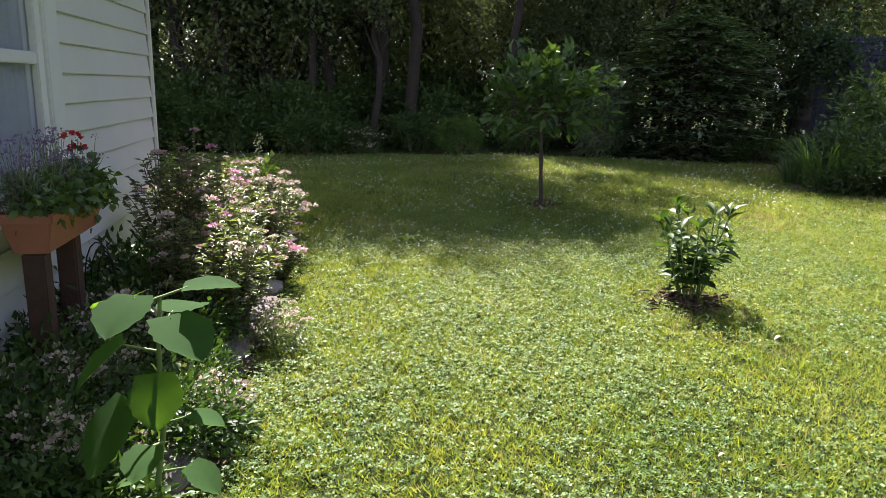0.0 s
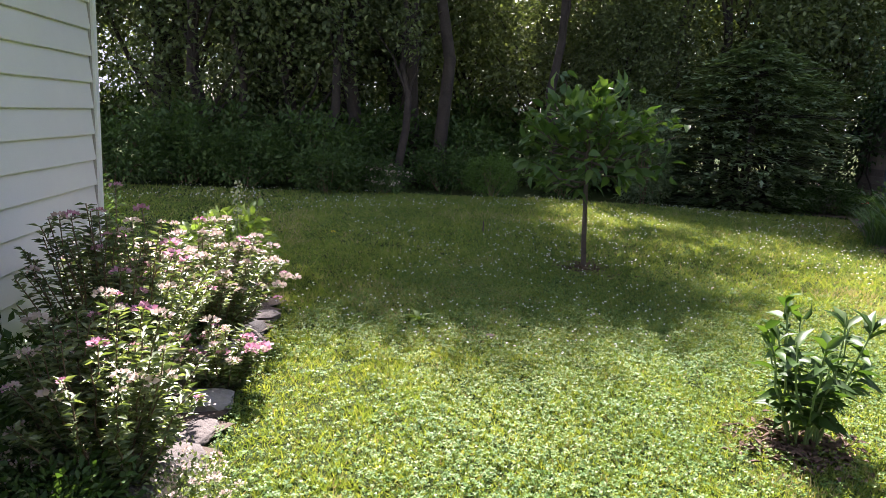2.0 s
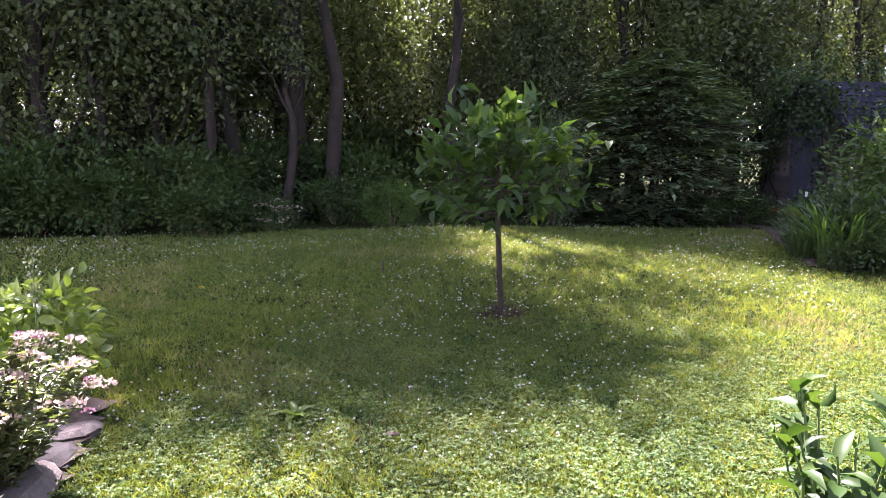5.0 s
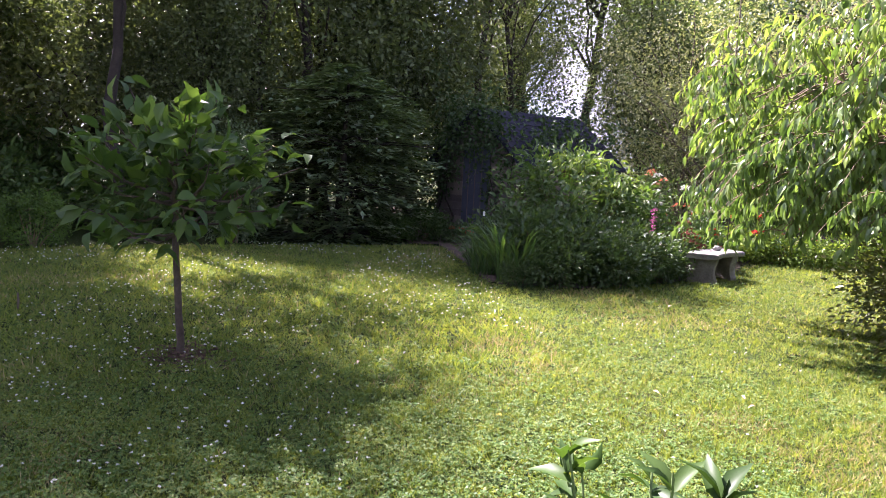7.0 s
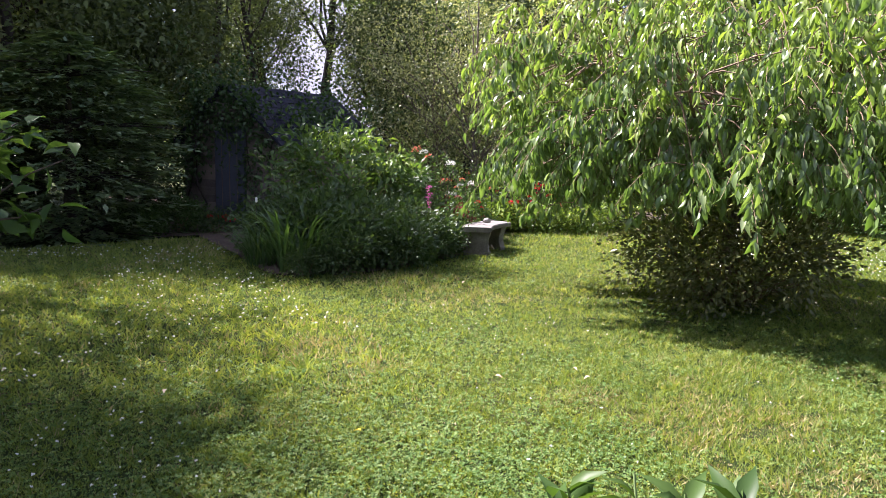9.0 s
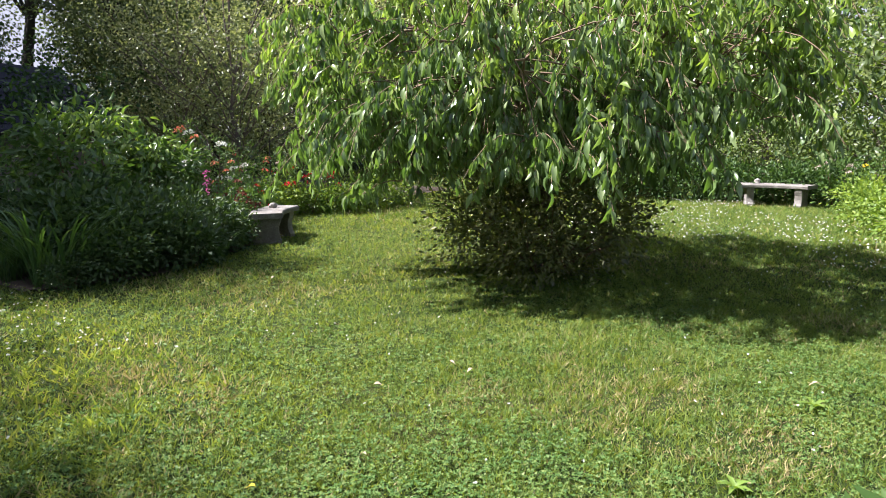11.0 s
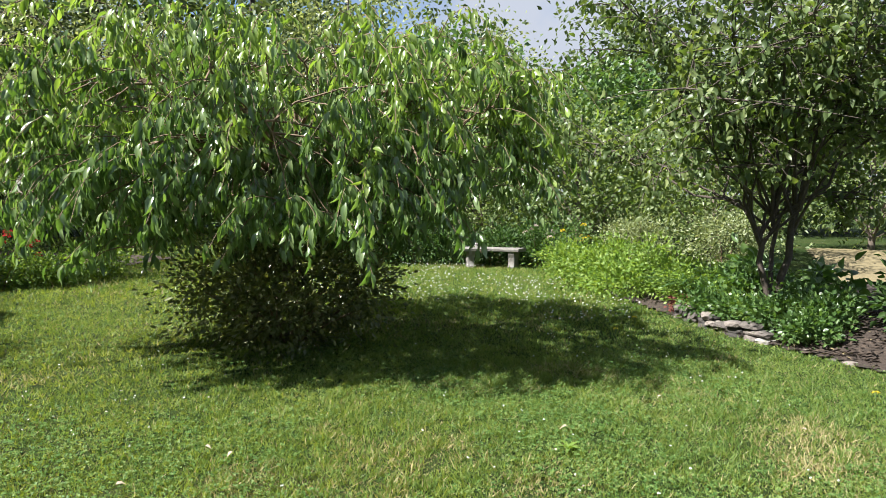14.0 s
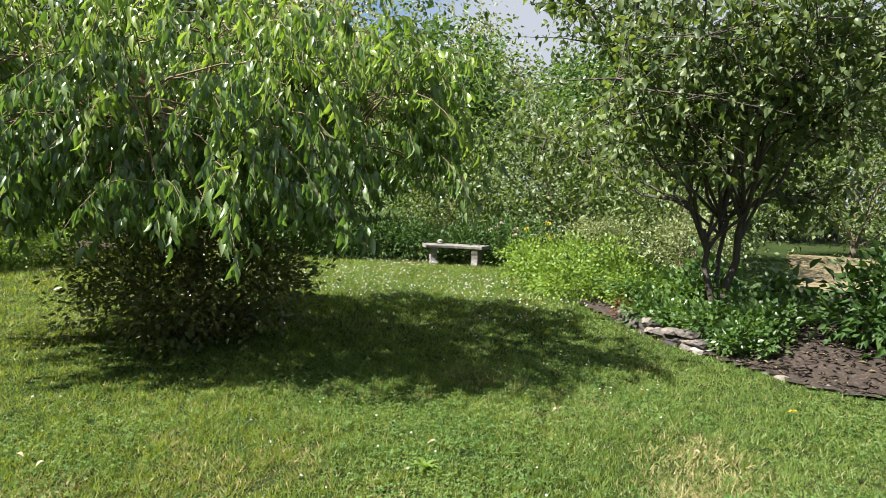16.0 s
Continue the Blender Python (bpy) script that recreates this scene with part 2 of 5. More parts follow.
PINK = petal("pink_petal", (0.42, 0.15, 0.27), (0.70, 0.46, 0.55))
PALEPINK = petal("faded_pink_petal", (0.48, 0.35, 0.32), (0.70, 0.62, 0.55))
WHITE = petal("white_petal", (0.70, 0.70, 0.64), (0.86, 0.86, 0.82))
RED = petal("red_petal", (0.55, 0.015, 0.02), (0.80, 0.06, 0.08))
CORAL = petal("coral_petal", (0.75, 0.18, 0.10), (0.85, 0.38, 0.24))
MAGENTA = petal("magenta_petal", (0.55, 0.06, 0.30), (0.75, 0.22, 0.50))
YELLOW = petal("yellow_petal", (0.75, 0.55, 0.02), (0.85, 0.70, 0.08))
PURPLE = petal("dusty_purple_petal", (0.16, 0.09, 0.24), (0.42, 0.33, 0.50))
RUST = petal("rust_plume", (0.11, 0.035, 0.028), (0.24, 0.085, 0.06))
DEADLEAF = petal("fallen_leaf", (0.42, 0.30, 0.19), (0.66, 0.57, 0.44))

# ---- mesh tools ----
rng = np.random.default_rng(7)


def to_mesh(name, pieces):
    """One mesh from pieces of (vertices, faces)."""
    pieces = [(np.asarray(v, float), np.asarray(f, int)) for v, f in pieces if len(f)]
    me = bpy.data.meshes.new(name)
    nv = sum(len(v) for v, _ in pieces)
    me.vertices.add(nv)
    me.vertices.foreach_set("co", np.concatenate([v for v, _ in pieces]).astype(np.float32).ravel())
    idx, tot, off = [], [], 0
    for v, f in pieces:
        idx.append((f + off).ravel())
        tot.append(np.full(len(f), f.shape[1]))
        off += len(v)
    idx, tot = np.concatenate(idx), np.concatenate(tot)
    me.loops.add(len(idx))
    me.loops.foreach_set("vertex_index", idx.astype(np.int32))
    me.polygons.add(len(tot))
    me.polygons.foreach_set("loop_start", np.concatenate([[0], np.cumsum(tot)[:-1]]).astype(np.int32))
    me.polygons.foreach_set("loop_total", tot.astype(np.int32))
    me.update(calc_edges=True)
    return me


def shade(me, smooth=True):
    me.polygons.foreach_set("use_smooth", [smooth] * len(me.polygons))
    return me


def part(name, mesh, material, parent=None, label="", at=None, smooth=False):
    """One mesh object under a thing or a part; a bmesh, pieces or a ready mesh."""
    if isinstance(mesh, bmesh.types.BMesh):
        me = bpy.data.meshes.new(name)
        mesh.to_mesh(me)
        mesh.free()
    elif isinstance(mesh, list):
        me = to_mesh(name, mesh)
    else:
        me = mesh
    if material is not None and not me.materials:
        me.materials.append(material)
    if smooth:
        shade(me)
    ob = new(name, me)
    if parent is not None:
        ob.parent = parent
    if at is not None:
        ob.matrix_basis = at
    if label:
        ob["label"] = label
    return ob


def thing(name, x, y, z, label, category, group="", kind="", turn=0.0):
    ob = new(name)
    ob.matrix_basis = pose(x, y, z, 0, 0, turn)
    ob.empty_display_size = 0.1
    return tagged(ob, label, category, group, kind)


def unit(a):
    return a / np.maximum(np.linalg.norm(a, axis=-1, keepdims=True), 1e-9)


LEAF2 = (np.array([(0, 0, 0), (0.5, 0.45, 0.12), (0, 1, -0.08), (-0.5, 0.45, 0.12)]), np.array([(0, 1, 2), (0, 2, 3)]))
LEAF8 = (np.array([(0, 0, 0), (0.42, 0.25, 0.10), (0.45, 0.55, 0.05), (0, 1, -0.34), (-0.45, 0.55, 0.05), (-0.42, 0.25, 0.10), (0, 0.28, 0), (0, 0.62, -0.08)]),
         np.array([(0, 1, 6), (1, 2, 7), (1, 7, 6), (2, 3, 7), (0, 6, 5), (5, 6, 7), (5, 7, 4), (4, 7, 3)]))
LANCE = (LEAF8[0] * np.array((1, 1, 0.85)), LEAF8[1])
BLADE = (np.array([(-0.5, 0, 0), (0.5, 0, 0), (0.0, 1.0, 0.0)]), np.array([(0, 1, 2)]))
SPRAY = (np.array([(0, 0, 0), (0.5, 0.35, -0.02), (0.22, 0.62, -0.05), (0, 1, -0.16), (-0.22, 0.62, -0.05), (-0.5, 0.35, -0.02)]),
         np.array([(0, 1, 2), (0, 2, 3), (0, 3, 4), (0, 4, 5)]))


def scatter(P, D, length, width, shape=LEAF2, normal=None, wild=0.6):
    """Leaves at P that grow along D, with their faces turned to normal."""
    n = len(P)
    D = unit(D)
    N = np.tile((0.0, 0.0, 1.0), (n, 1)) if normal is None else normal
    N = N + rng.normal(0, wild, (n, 3))
    X = unit(np.cross(D, N))
    Z = np.cross(X, D)
    L = np.broadcast_to(length, (n,))[:, None, None]
    W = np.broadcast_to(width, (n,))[:, None, None]
    T, F = shape
    V = P[:, None, :] + T[None, :, 0:1] * W * X[:, None, :] + (T[None, :, 1:2] * D[:, None, :] + T[None, :, 2:3] * Z[:, None, :]) * L
    k = len(T)
    return V.reshape(-1, 3), (F[None] + (np.arange(n) * k)[:, None, None]).reshape(-1, F.shape[1])


def sphere_dirs(n):
    return unit(rng.normal(size=(n, 3)))


def tube(points, radii, sides=6):
    """A tapered limb along points."""
    P = np.asarray(points, float)
    R = np.broadcast_to(radii, (len(P),))
    T = unit(np.gradient(P, axis=0))
    ref = np.array((0.31, 0.95, 0.05))
    A = unit(np.cross(T, ref))
    B = np.cross(T, A)
    a = np.linspace(0, 2 * math.pi, sides, endpoint=False)
    ring = np.cos(a)[None, :, None] * A[:, None] + np.sin(a)[None, :, None] * B[:, None]
    V = (P[:, None] + ring * R[:, None, None]).reshape(-1, 3)
    F = []
    for i in range(len(P) - 1):
        for j in range(sides):
            k = (j + 1) % sides
            F.append((i * sides + j, i * sides + k, (i + 1) * sides + k, (i + 1) * sides + j))
    return V, np.array(F)


def limb(a, b, sag=0.0, steps=6, wobble=0.03):
    """Points from a to b, bowed up by sag (down if negative)."""
    a, b = np.asarray(a, float), np.asarray(b, float)
    s = np.linspace(0, 1, steps)[:, None]
    P = a + (b - a) * s
    P[:, 2] += (4 * s * (1 - s))[:, 0] * sag
    P[1:-1] += rng.normal(0, wobble, (steps - 2, 3)) * np.linalg.norm(b - a) * 0.5
    return P


def strap_leaves(n, length, width, spread, droop, base_r):
    """A tuft of arching strap leaves."""
    out = []
    for _ in range(n):
        a = rng.uniform(0, 2 * math.pi)
        L = length * rng.uniform(0.65, 1.1)
        lean = spread * rng.uniform(0.2, 1.0)
        h = np.array((math.cos(a), math.sin(a), 0))
        side = np.array((-math.sin(a), math.cos(a), 0))
        p0 = h * base_r * rng.uniform(0, 1) + side * base_r * rng.uniform(-1, 1)
        V = []
        for s in np.linspace(0, 1, 7):
            p = p0 + h * L * (lean * s + droop * 0.5 * s ** 2.2) + np.array((0, 0, L * (s * math.cos(lean * 0.8) - droop * 0.75 * s ** 2.6)))
            p[2] = max(p[2], 0.02)
            w = width * (0.6 + 0.8 * s) * (1 - s ** 3) * 0.5
            V += [p - side * w, p + np.array((0, 0, -w * 0.5)), p + side * w]
        F = []
        for i in range(6):
            for j in range(2):
                F.append((i * 3 + j, i * 3 + j + 1, i * 3 + j + 4, i * 3 + j + 3))
        out.append((np.array(V), np.array(F)))
    return out


def rock(sx, sy, sz, seed):
    """A rough block of stone, flat below."""
    bm = bmesh.new()
    bmesh.ops.create_icosphere(bm, subdivisions=2, radius=1.0)
    for v in bm.verts:
        d = v.co.normalized()
        k = 1 + 0.28 * noise.noise(d * 1.7 + Vector((seed * 3.1, seed, 0))) + 0.1 * noise.noise(d * 5 + Vector((0, seed, 2)))
        m = max(abs(d.x), abs(d.y), abs(d.z)) ** 0.6
        v.co = Vector((d.x / m * sx / 2, d.y / m * sy / 2, d.z / m * sz / 2)) * k
        v.co.z = max(v.co.z, -sz * 0.4) + sz * 0.4
    return bm


def box(sx, sy, sz, bevel=0.006, at=(0, 0, 0)):
    """A bevelled box whose base centre is at the given point."""
    bm = bmesh.new()
    bmesh.ops.create_cube(bm, size=1.0)
    for v in bm.verts:
        v.co = Vector((v.co.x * sx + at[0], v.co.y * sy + at[1], (v.co.z + 0.5) * sz + at[2]))
    if bevel:
        bmesh.ops.bevel(bm, geom=bm.edges[:], offset=bevel, segments=2, affect="EDGES")
    return bm


# ---- ground ----


def sstep(a, b, x):
    t = np.clip((x - a) / (b - a), 0, 1)
    return t * t * (3 - 2 * t)


BEDLINE = [(6.4, -0.5), (6.75, 1.4), (7.05, 2.4), (7.28, 2.95), (7.88, 3.45), (8.76, 4.08), (10.1, 4.7), (11.0, 5.2), (14.6, 6.6)]
LEFTLINE = [(0.85, -1.2), (0.38, 1.2), (0.22, 1.9), (-0.04, 2.4), (-0.28, 2.77), (-0.6, 3.45), (-1.1, 4.27), (-1.45, 4.93), (-2.0, 5.8)]
MIDLINE = [(2.55, 13.6), (2.8, 12.8), (3.35, 12.0), (4.4, 11.8), (5.6, 12.3), (6.3, 12.7), (7.3, 13.3), (8.3, 14.5), (9.1, 15.3), (11.1, 15.2), (15.0, 15.8)]


def line_at(line, along, value):
    p = np.array(line)
    return np.interp(value, p[:, along], p[:, 1 - along])


def in_dogbed(x, y):
    return (x > 6.4) & (x < 14.6) & (y < line_at(BEDLINE, 0, x)) & (y > -3)


def in_leftbed(x, y):
    p = np.array(LEFTLINE)
    return (y < 5.8) & (y > -1.2) & (x < np.interp(y, p[:, 1], p[:, 0]))


def in_midbed(x, y):
    return (x > np.where(y < 16.3, 3.15, 2.55)) & (x < 15) & (y > line_at(MIDLINE, 0, x)) & (y < 40)


def ground_z(x, y):
    x, y = np.asarray(x, float), np.asarray(y, float)
    edge = y - line_at(BEDLINE, 0, x)
    z = np.where((x > 6.4) & (x < 14.6), 0.18 * sstep(-0.1, -1.0, edge) * sstep(-1.5, 2.2, y) * sstep(6.9, 7.9, x) * sstep(14.5, 12.5, x), 0)
    return z + 0.012 * np.sin(x * 1.3 + 0.4) * np.cos(y * 1.1)


def gz(x, y):
    return float(ground_z(x, y))


def build_ground():
    def axis(lo, hi, step, far):
        near = np.arange(lo, hi + 1e-6, step)
        out = np.geomspace(1, far, 14)
        return np.concatenate([(lo - out)[::-1], near, hi + out])
    xs, ys = axis(-14, 24, 0.25, 1500), axis(-5, 26, 0.25, 1500)
    X, Y = np.meshgrid(xs, ys, indexing="ij")
    V = np.stack([X, Y, ground_z(X, Y)], -1).reshape(-1, 3)
    ny = len(ys)
    i, j = np.meshgrid(np.arange(len(xs) - 1), np.arange(ny - 1), indexing="ij")
    a = (i * ny + j).ravel()
    F = np.stack([a, a + ny, a + ny + 1, a + 1], -1)
    g = part("ground", [(V, F)], SOIL_LAWN, smooth=True)
    tagged(g, "lawn ground of short grass and clover with dry patches", "lawn", kind="structure")


build_ground()


def sheet(name, inside, lo, hi, material, label, lift=0.012, step=0.12, relief=0.02):
    """Soil of a bed, laid over the lawn ground."""
    xs, ys = np.arange(lo[0], hi[0], step), np.arange(lo[1], hi[1], step)
    X, Y = np.meshgrid(xs, ys, indexing="ij")
    Z = ground_z(X, Y) + lift + relief * rng.random(X.shape)
    V = np.stack([X, Y, Z], -1).reshape(-1, 3)
    ny = len(ys)
    i, j = np.meshgrid(np.arange(len(xs) - 1), np.arange(ny - 1), indexing="ij")
    a = (i * ny + j).ravel()
    keep = inside(X[:-1, :-1] + step / 2, Y[:-1, :-1] + step / 2).ravel()
    F = np.stack([a, a + ny, a + ny + 1, a + 1], -1)[keep]
    ob = part(name, [(V, F)], material, smooth=True)
    return tagged(ob, label, "bed", kind="structure")


sheet("bed_left", in_leftbed, (-2.6, -1.2), (1.0, 5.9), BEDSOIL, "dark soil of the flower bed along the house", 0.015)
sheet("bed_middle", in_midbed, (2.5, 11.5), (15.2, 26), BEDSOIL, "dark soil of the shrub bed before the shed", 0.015)
sheet("bed_right", in_dogbed, (6.4, -3), (14.7, 6.8), MULCH, "bark and leaf litter of the raised tree bed", 0.02)

# ---- house ----
WALL_A = Vector((-2.535, 4.56, 0))   # far corner
ALONG = Vector((1.072, -1.825, 0)).normalized()   # along the wall, towards the walk's start
OUT = Vector((ALONG.y * -1, ALONG.x, 0))   # out of the wall, over the bed
LAP = 0.165
WALL_LEN = 7.0


def house_frame(s, o, z):
    """A pose on the wall: s along it from the far corner, o out of it, z up; local x along, y out."""
    p = WALL_A + ALONG * s + OUT * o
    return Matrix(((ALONG.x, OUT.x, 0, p.x), (ALONG.y, OUT.y, 0, p.y), (0, 0, 1, z), (0, 0, 0, 1)))


WIN_S0, WIN_S1, WIN_Z0, WIN_Z1 = 2.31, 3.45, 0.93, 2.2


def build_house():
    h = thing("house", WALL_A.x, WALL_A.y, 0, "white vinyl-sided house wall with corner trim and window", "house", kind="structure")
    inv = h.matrix_basis.inverted()

    def on(name, bm, mat, s, o, z, label=""):
        return part(name, bm, mat, h, label, inv @ house_frame(s, o, z))
    on("wall", box(WALL_LEN, 6.0, 2.95, 0, (WALL_LEN / 2, -3.06, 0.02)), SIDING, 0, 0, 0)
    on("foundation", box(WALL_LEN - 0.04, 0.04, 0.20, 0.004, (WALL_LEN / 2, -0.032, -0.03)), CONCRETE, 0, 0, 0, "grey concrete foundation")
    z = 1.0 - 5 * LAP
    while z < 2.5:
        spans = [(0.075, WALL_LEN)]
        if z + LAP > WIN_Z0 - 0.1 and z < WIN_Z1 + 0.1:
            spans = [(0.075, WIN_S0 - 0.188), (WIN_S1 + 0.188, WALL_LEN)]
        for s0, s1 in spans:
            bm = bmesh.new()
            prof = [(-0.045, 0.0), (0.004, 0.0), (0.006, 0.004), (-0.012, LAP - 0.012), (-0.022, LAP + 0.01), (-0.045, LAP + 0.01)]
            rows = [[bm.verts.new((s, o, zz)) for o, zz in prof] for s in (s0, s1)]
            for i in range(len(prof)):
                j = (i + 1) % len(prof)
                bm.faces.new((rows[0][i], rows[0][j], rows[1][j], rows[1][i]))
            bm.faces.new(rows[0][::-1])
            bm.faces.new(rows[1])
            bmesh.ops.recalc_face_normals(bm, faces=bm.faces[:])
            on("siding_board", bm, SIDING, 0, 0, z)
        z += LAP
    # channel strip coloured darker to stand for the shade in it
    on("corner_channel", box(0.022, 0.012, 2.62, 0, (0.068, -0.004, 0.16)), SHADOWLINE, 0, 0, 0, "siding channel strip with its shadow painted in brown")
    on("corner_trim", box(0.062, 0.06, 2.66, 0.006, (0.028, -0.012, 0.14)), TRIM, 0, 0, 0, "white vinyl corner post")
    on("corner_trim", box(0.03, 0.09, 2.66, 0.006, (-0.012, -0.09, 0.14)), TRIM, 0, 0, 0, "white vinyl corner post")
    # unseen eave, its overhang set to keep wall and bed strip in shade
    on("shade_eave", box(WALL_LEN + 1.0, 0.72, 0.16, 0.01, (WALL_LEN / 2 - 0.2, 0.25, 2.82)), TRIM, 0, 0, 0, "unseen white soffit and eave, added to shade wall and bed")
    # gable roof, ridge along the wall; its overhang follows the stretched eave
    for o0, o1 in ((0.64, -3.06), (-6.67, -3.06)):
        bm = bmesh.new()
        low = [bm.verts.new((ss, oo, zz)) for ss, oo, zz in ((-0.7, o0, 2.985), (WALL_LEN + 0.3, o0, 2.985), (WALL_LEN + 0.3, o1, 4.4), (-0.7, o1, 4.4))]
        high = [bm.verts.new(v.co + Vector((0, 0, 0.09))) for v in low]
        bm.faces.new(low)
        bm.faces.new(high)
        for i in range(4):
            j = (i + 1) % 4
            bm.faces.new((low[i], low[j], high[j], high[i]))
        bmesh.ops.recalc_face_normals(bm, faces=bm.faces[:])
        on("roof", bm, ROOFING, 0, 0, 0, "dark grey shingled roof")
    for s0 in (0.0, WALL_LEN - 0.06):
        bm = bmesh.new()
        ends = [[bm.verts.new((ss, oo, zz)) for oo, zz in ((-0.06, 2.97), (-6.06, 2.97), (-3.06, 4.3))] for ss in (s0, s0 + 0.06)]
        bm.faces.new(ends[0])
        bm.faces.new(ends[1])
        for i in range(3):
            j = (i + 1) % 3
            bm.faces.new((ends[0][i], ends[0][j], ends[1][j], ends[1][i]))
        bmesh.ops.recalc_face_normals(bm, faces=bm.faces[:])
        on("gable", bm, SIDING, 0, 0, 0)
    w = thing("window_1", *house_frame(0, 0, 0).translation, "white double-hung window with wide casing", "window", kind="structure")
    winv = w.matrix_basis.inverted()

    def won(name, bm, mat, label="", parent=w):
        return part(name, bm, mat, parent, label, winv @ house_frame(0, 0, 0))
    sm = (WIN_S0 + WIN_S1) / 2
    wid, hei = WIN_S1 - WIN_S0, WIN_Z1 - WIN_Z0
    for s in (WIN_S0 - 0.09, WIN_S1 + 0.09):
        won("casing", box(0.185, 0.05, hei + 0.18, 0.008, (s, 0.0, WIN_Z0 - 0.09)), TRIM)
    won("casing", box(wid - 0.02, 0.05, 0.10, 0.008, (sm, 0.0, WIN_Z1 - 0.01)), TRIM)
    won("window_sill", box(wid + 0.22, 0.12, 0.045, 0.01, (sm, 0.05, WIN_Z0 - 0.09)), TRIM)
    for s in (WIN_S0 + 0.055, WIN_S1 - 0.055):
        won("window_frame", box(0.085, 0.04, hei, 0.006, (s, -0.012, WIN_Z0)), TRIM)
    for z0 in (WIN_Z0, (WIN_Z0 + WIN_Z1) / 2 - 0.03, WIN_Z1 - 0.06):
        won("window_frame", box(wid - 0.20, 0.035, 0.06, 0.006, (sm, -0.012, z0)), TRIM)
    won("pane", box(wid - 0.15, 0.004, hei - 0.02, 0, (sm, -0.026, WIN_Z0 + 0.01)), GLASS, "clear window glass").visible_shadow = False
    # added wavy sheet behind the glass that imitates its pale striped reflection
    bm = bmesh.new()
    folds = [[bm.verts.new((WIN_S0 + 0.08 + (wid - 0.16) * i / 90, -0.044 + 0.008 * math.sin(i * 0.9 + 0.5 * math.sin(i * 0.37)), zz)) for zz in (WIN_Z0 + 0.02, WIN_Z1 - 0.02)] for i in range(91)]
    for a, b in zip(folds, folds[1:]):
        bm.faces.new((a[0], b[0], b[1], a[1]))
    won("reflection_sheet", bm, PANE_SKY, "pale folded sheet standing in for sky reflected in the glass")


build_house()


# ---- trees and shrubs ----


def cluster_leaves(centres, per, spread, length, width, shape, droop=0.2, flat=0.7, out_from=None):
    """Leaves gathered in clumps round centres."""
    c = np.repeat(centres, per, axis=0)
    off = rng.normal(0, 1, c.shape) * np.array(spread)
    P = c + off
    D = unit(off) + rng.normal(0, 0.5, c.shape)
    if out_from is not None:
        D += unit(P - out_from) * 0.6
    D[:, 2] -= droop
    n = len(P)
    return scatter(P, D, length * rng.uniform(0.7, 1.2, n), width * rng.uniform(0.7, 1.2, n), shape, wild=flat)


def ellipsoid_points(n, rx, ry, rz, hollow=0.45, gaps=0.0):
    d = sphere_dirs(n * 3)
    r = rng.uniform(hollow, 1.0, len(d)) ** 0.6
    if gaps:
        keep = np.array([noise.noise(Vector(v) * 2.1 + Vector((rx, ry, n))) for v in d]) > -gaps
        d, r = d[keep], r[keep]
        r = r * np.array([1 + 0.35 * noise.noise(Vector(v) * 2.7 + Vector((n, 0, rx))) for v in d])
    d, r = d[:n], r[:n]
    return d * r[:, None] * np.array((rx, ry, rz))


def forest_tree(height, crown_r, crown_low, trunk_r, clumps, per, leaf, material, bark, label, category="tree", lean=0.0, limbs=14, gaps=0.35):
    """A tall tree: tapered trunk, limbs, and a crown of leaf clumps with gaps."""
    t = thing("tree", 0, 0, 0, label, category)
    top = np.array((lean, lean * 0.4, height * 0.93))
    trunk = limb((0, 0, -0.15), top, 0, 9, 0.02)
    pieces = [tube(trunk, np.linspace(trunk_r, trunk_r * 0.2, 9), 8)]
    mid = (crown_low + height) / 2
    centres = ellipsoid_points(clumps, crown_r, crown_r, (height - crown_low) / 2, 0.25, gaps)
    centres[:, 2] += mid
    for i in rng.choice(len(centres), min(limbs, len(centres)), replace=False):
        c = centres[i]
        s = np.clip((c[2] - crown_r * 0.5) / height, 0.15, 0.9)
        a = trunk[int(s * 8)]
        pieces.append(tube(limb(a, c, 0.15, 5, 0.05), np.linspace(trunk_r * 0.32, 0.012, 5), 5))
    part("trunk", pieces, bark, t, smooth=True)
    part("crown", [cluster_leaves(centres, per, (crown_r * 0.16, crown_r * 0.16, crown_r * 0.13), leaf, leaf * 0.62, LEAF2)], material, t)
    return t


def shrub(name, rx, ry, h, clumps, per, leaf, wide, material, label, category="shrub", shape=LEAF2, stems=9, bark=TWIG, low=0.04, gaps=0.2, spread=0.11, hollow=0.35, stemlabel=""):
    t = thing(name, 0, 0, 0, label, category)
    c = ellipsoid_points(clumps, rx, ry, h * 0.5, hollow, gaps)
    c[:, 2] = np.maximum(c[:, 2] + h * 0.5, low)
    pieces = []
    for i in rng.choice(len(c), min(stems, len(c)), replace=False):
        pieces.append(tube(limb((c[i][0] * 0.15, c[i][1] * 0.15, -0.03), c[i], 0.02, 5), np.linspace(0.014, 0.004, 5), 5))
    part("stem", pieces, bark, t, stemlabel, smooth=True)
    part("foliage", [cluster_leaves(c, per, (spread,) * 3, leaf, wide, shape, 0.1, 0.8, np.array((0, 0, h * 0.3)))], material, t)
    return t, c


def place(ob, x, y, turn=0.0, scale=1.0, z=None):
    ob.scale = (scale,) * 3
    ob.matrix_basis = pose(x, y, gz(x, y) if z is None else z, 0, 0, turn) @ Matrix.Diagonal((scale, scale, scale, 1))
    return ob


def again(ob, x, y, turn=0.0, scale=1.0, z=None):
    made = copy_thing(ob, pose(x, y, gz(x, y) if z is None else z, 0, 0, turn))
    made.scale = (scale,) * 3
    return made


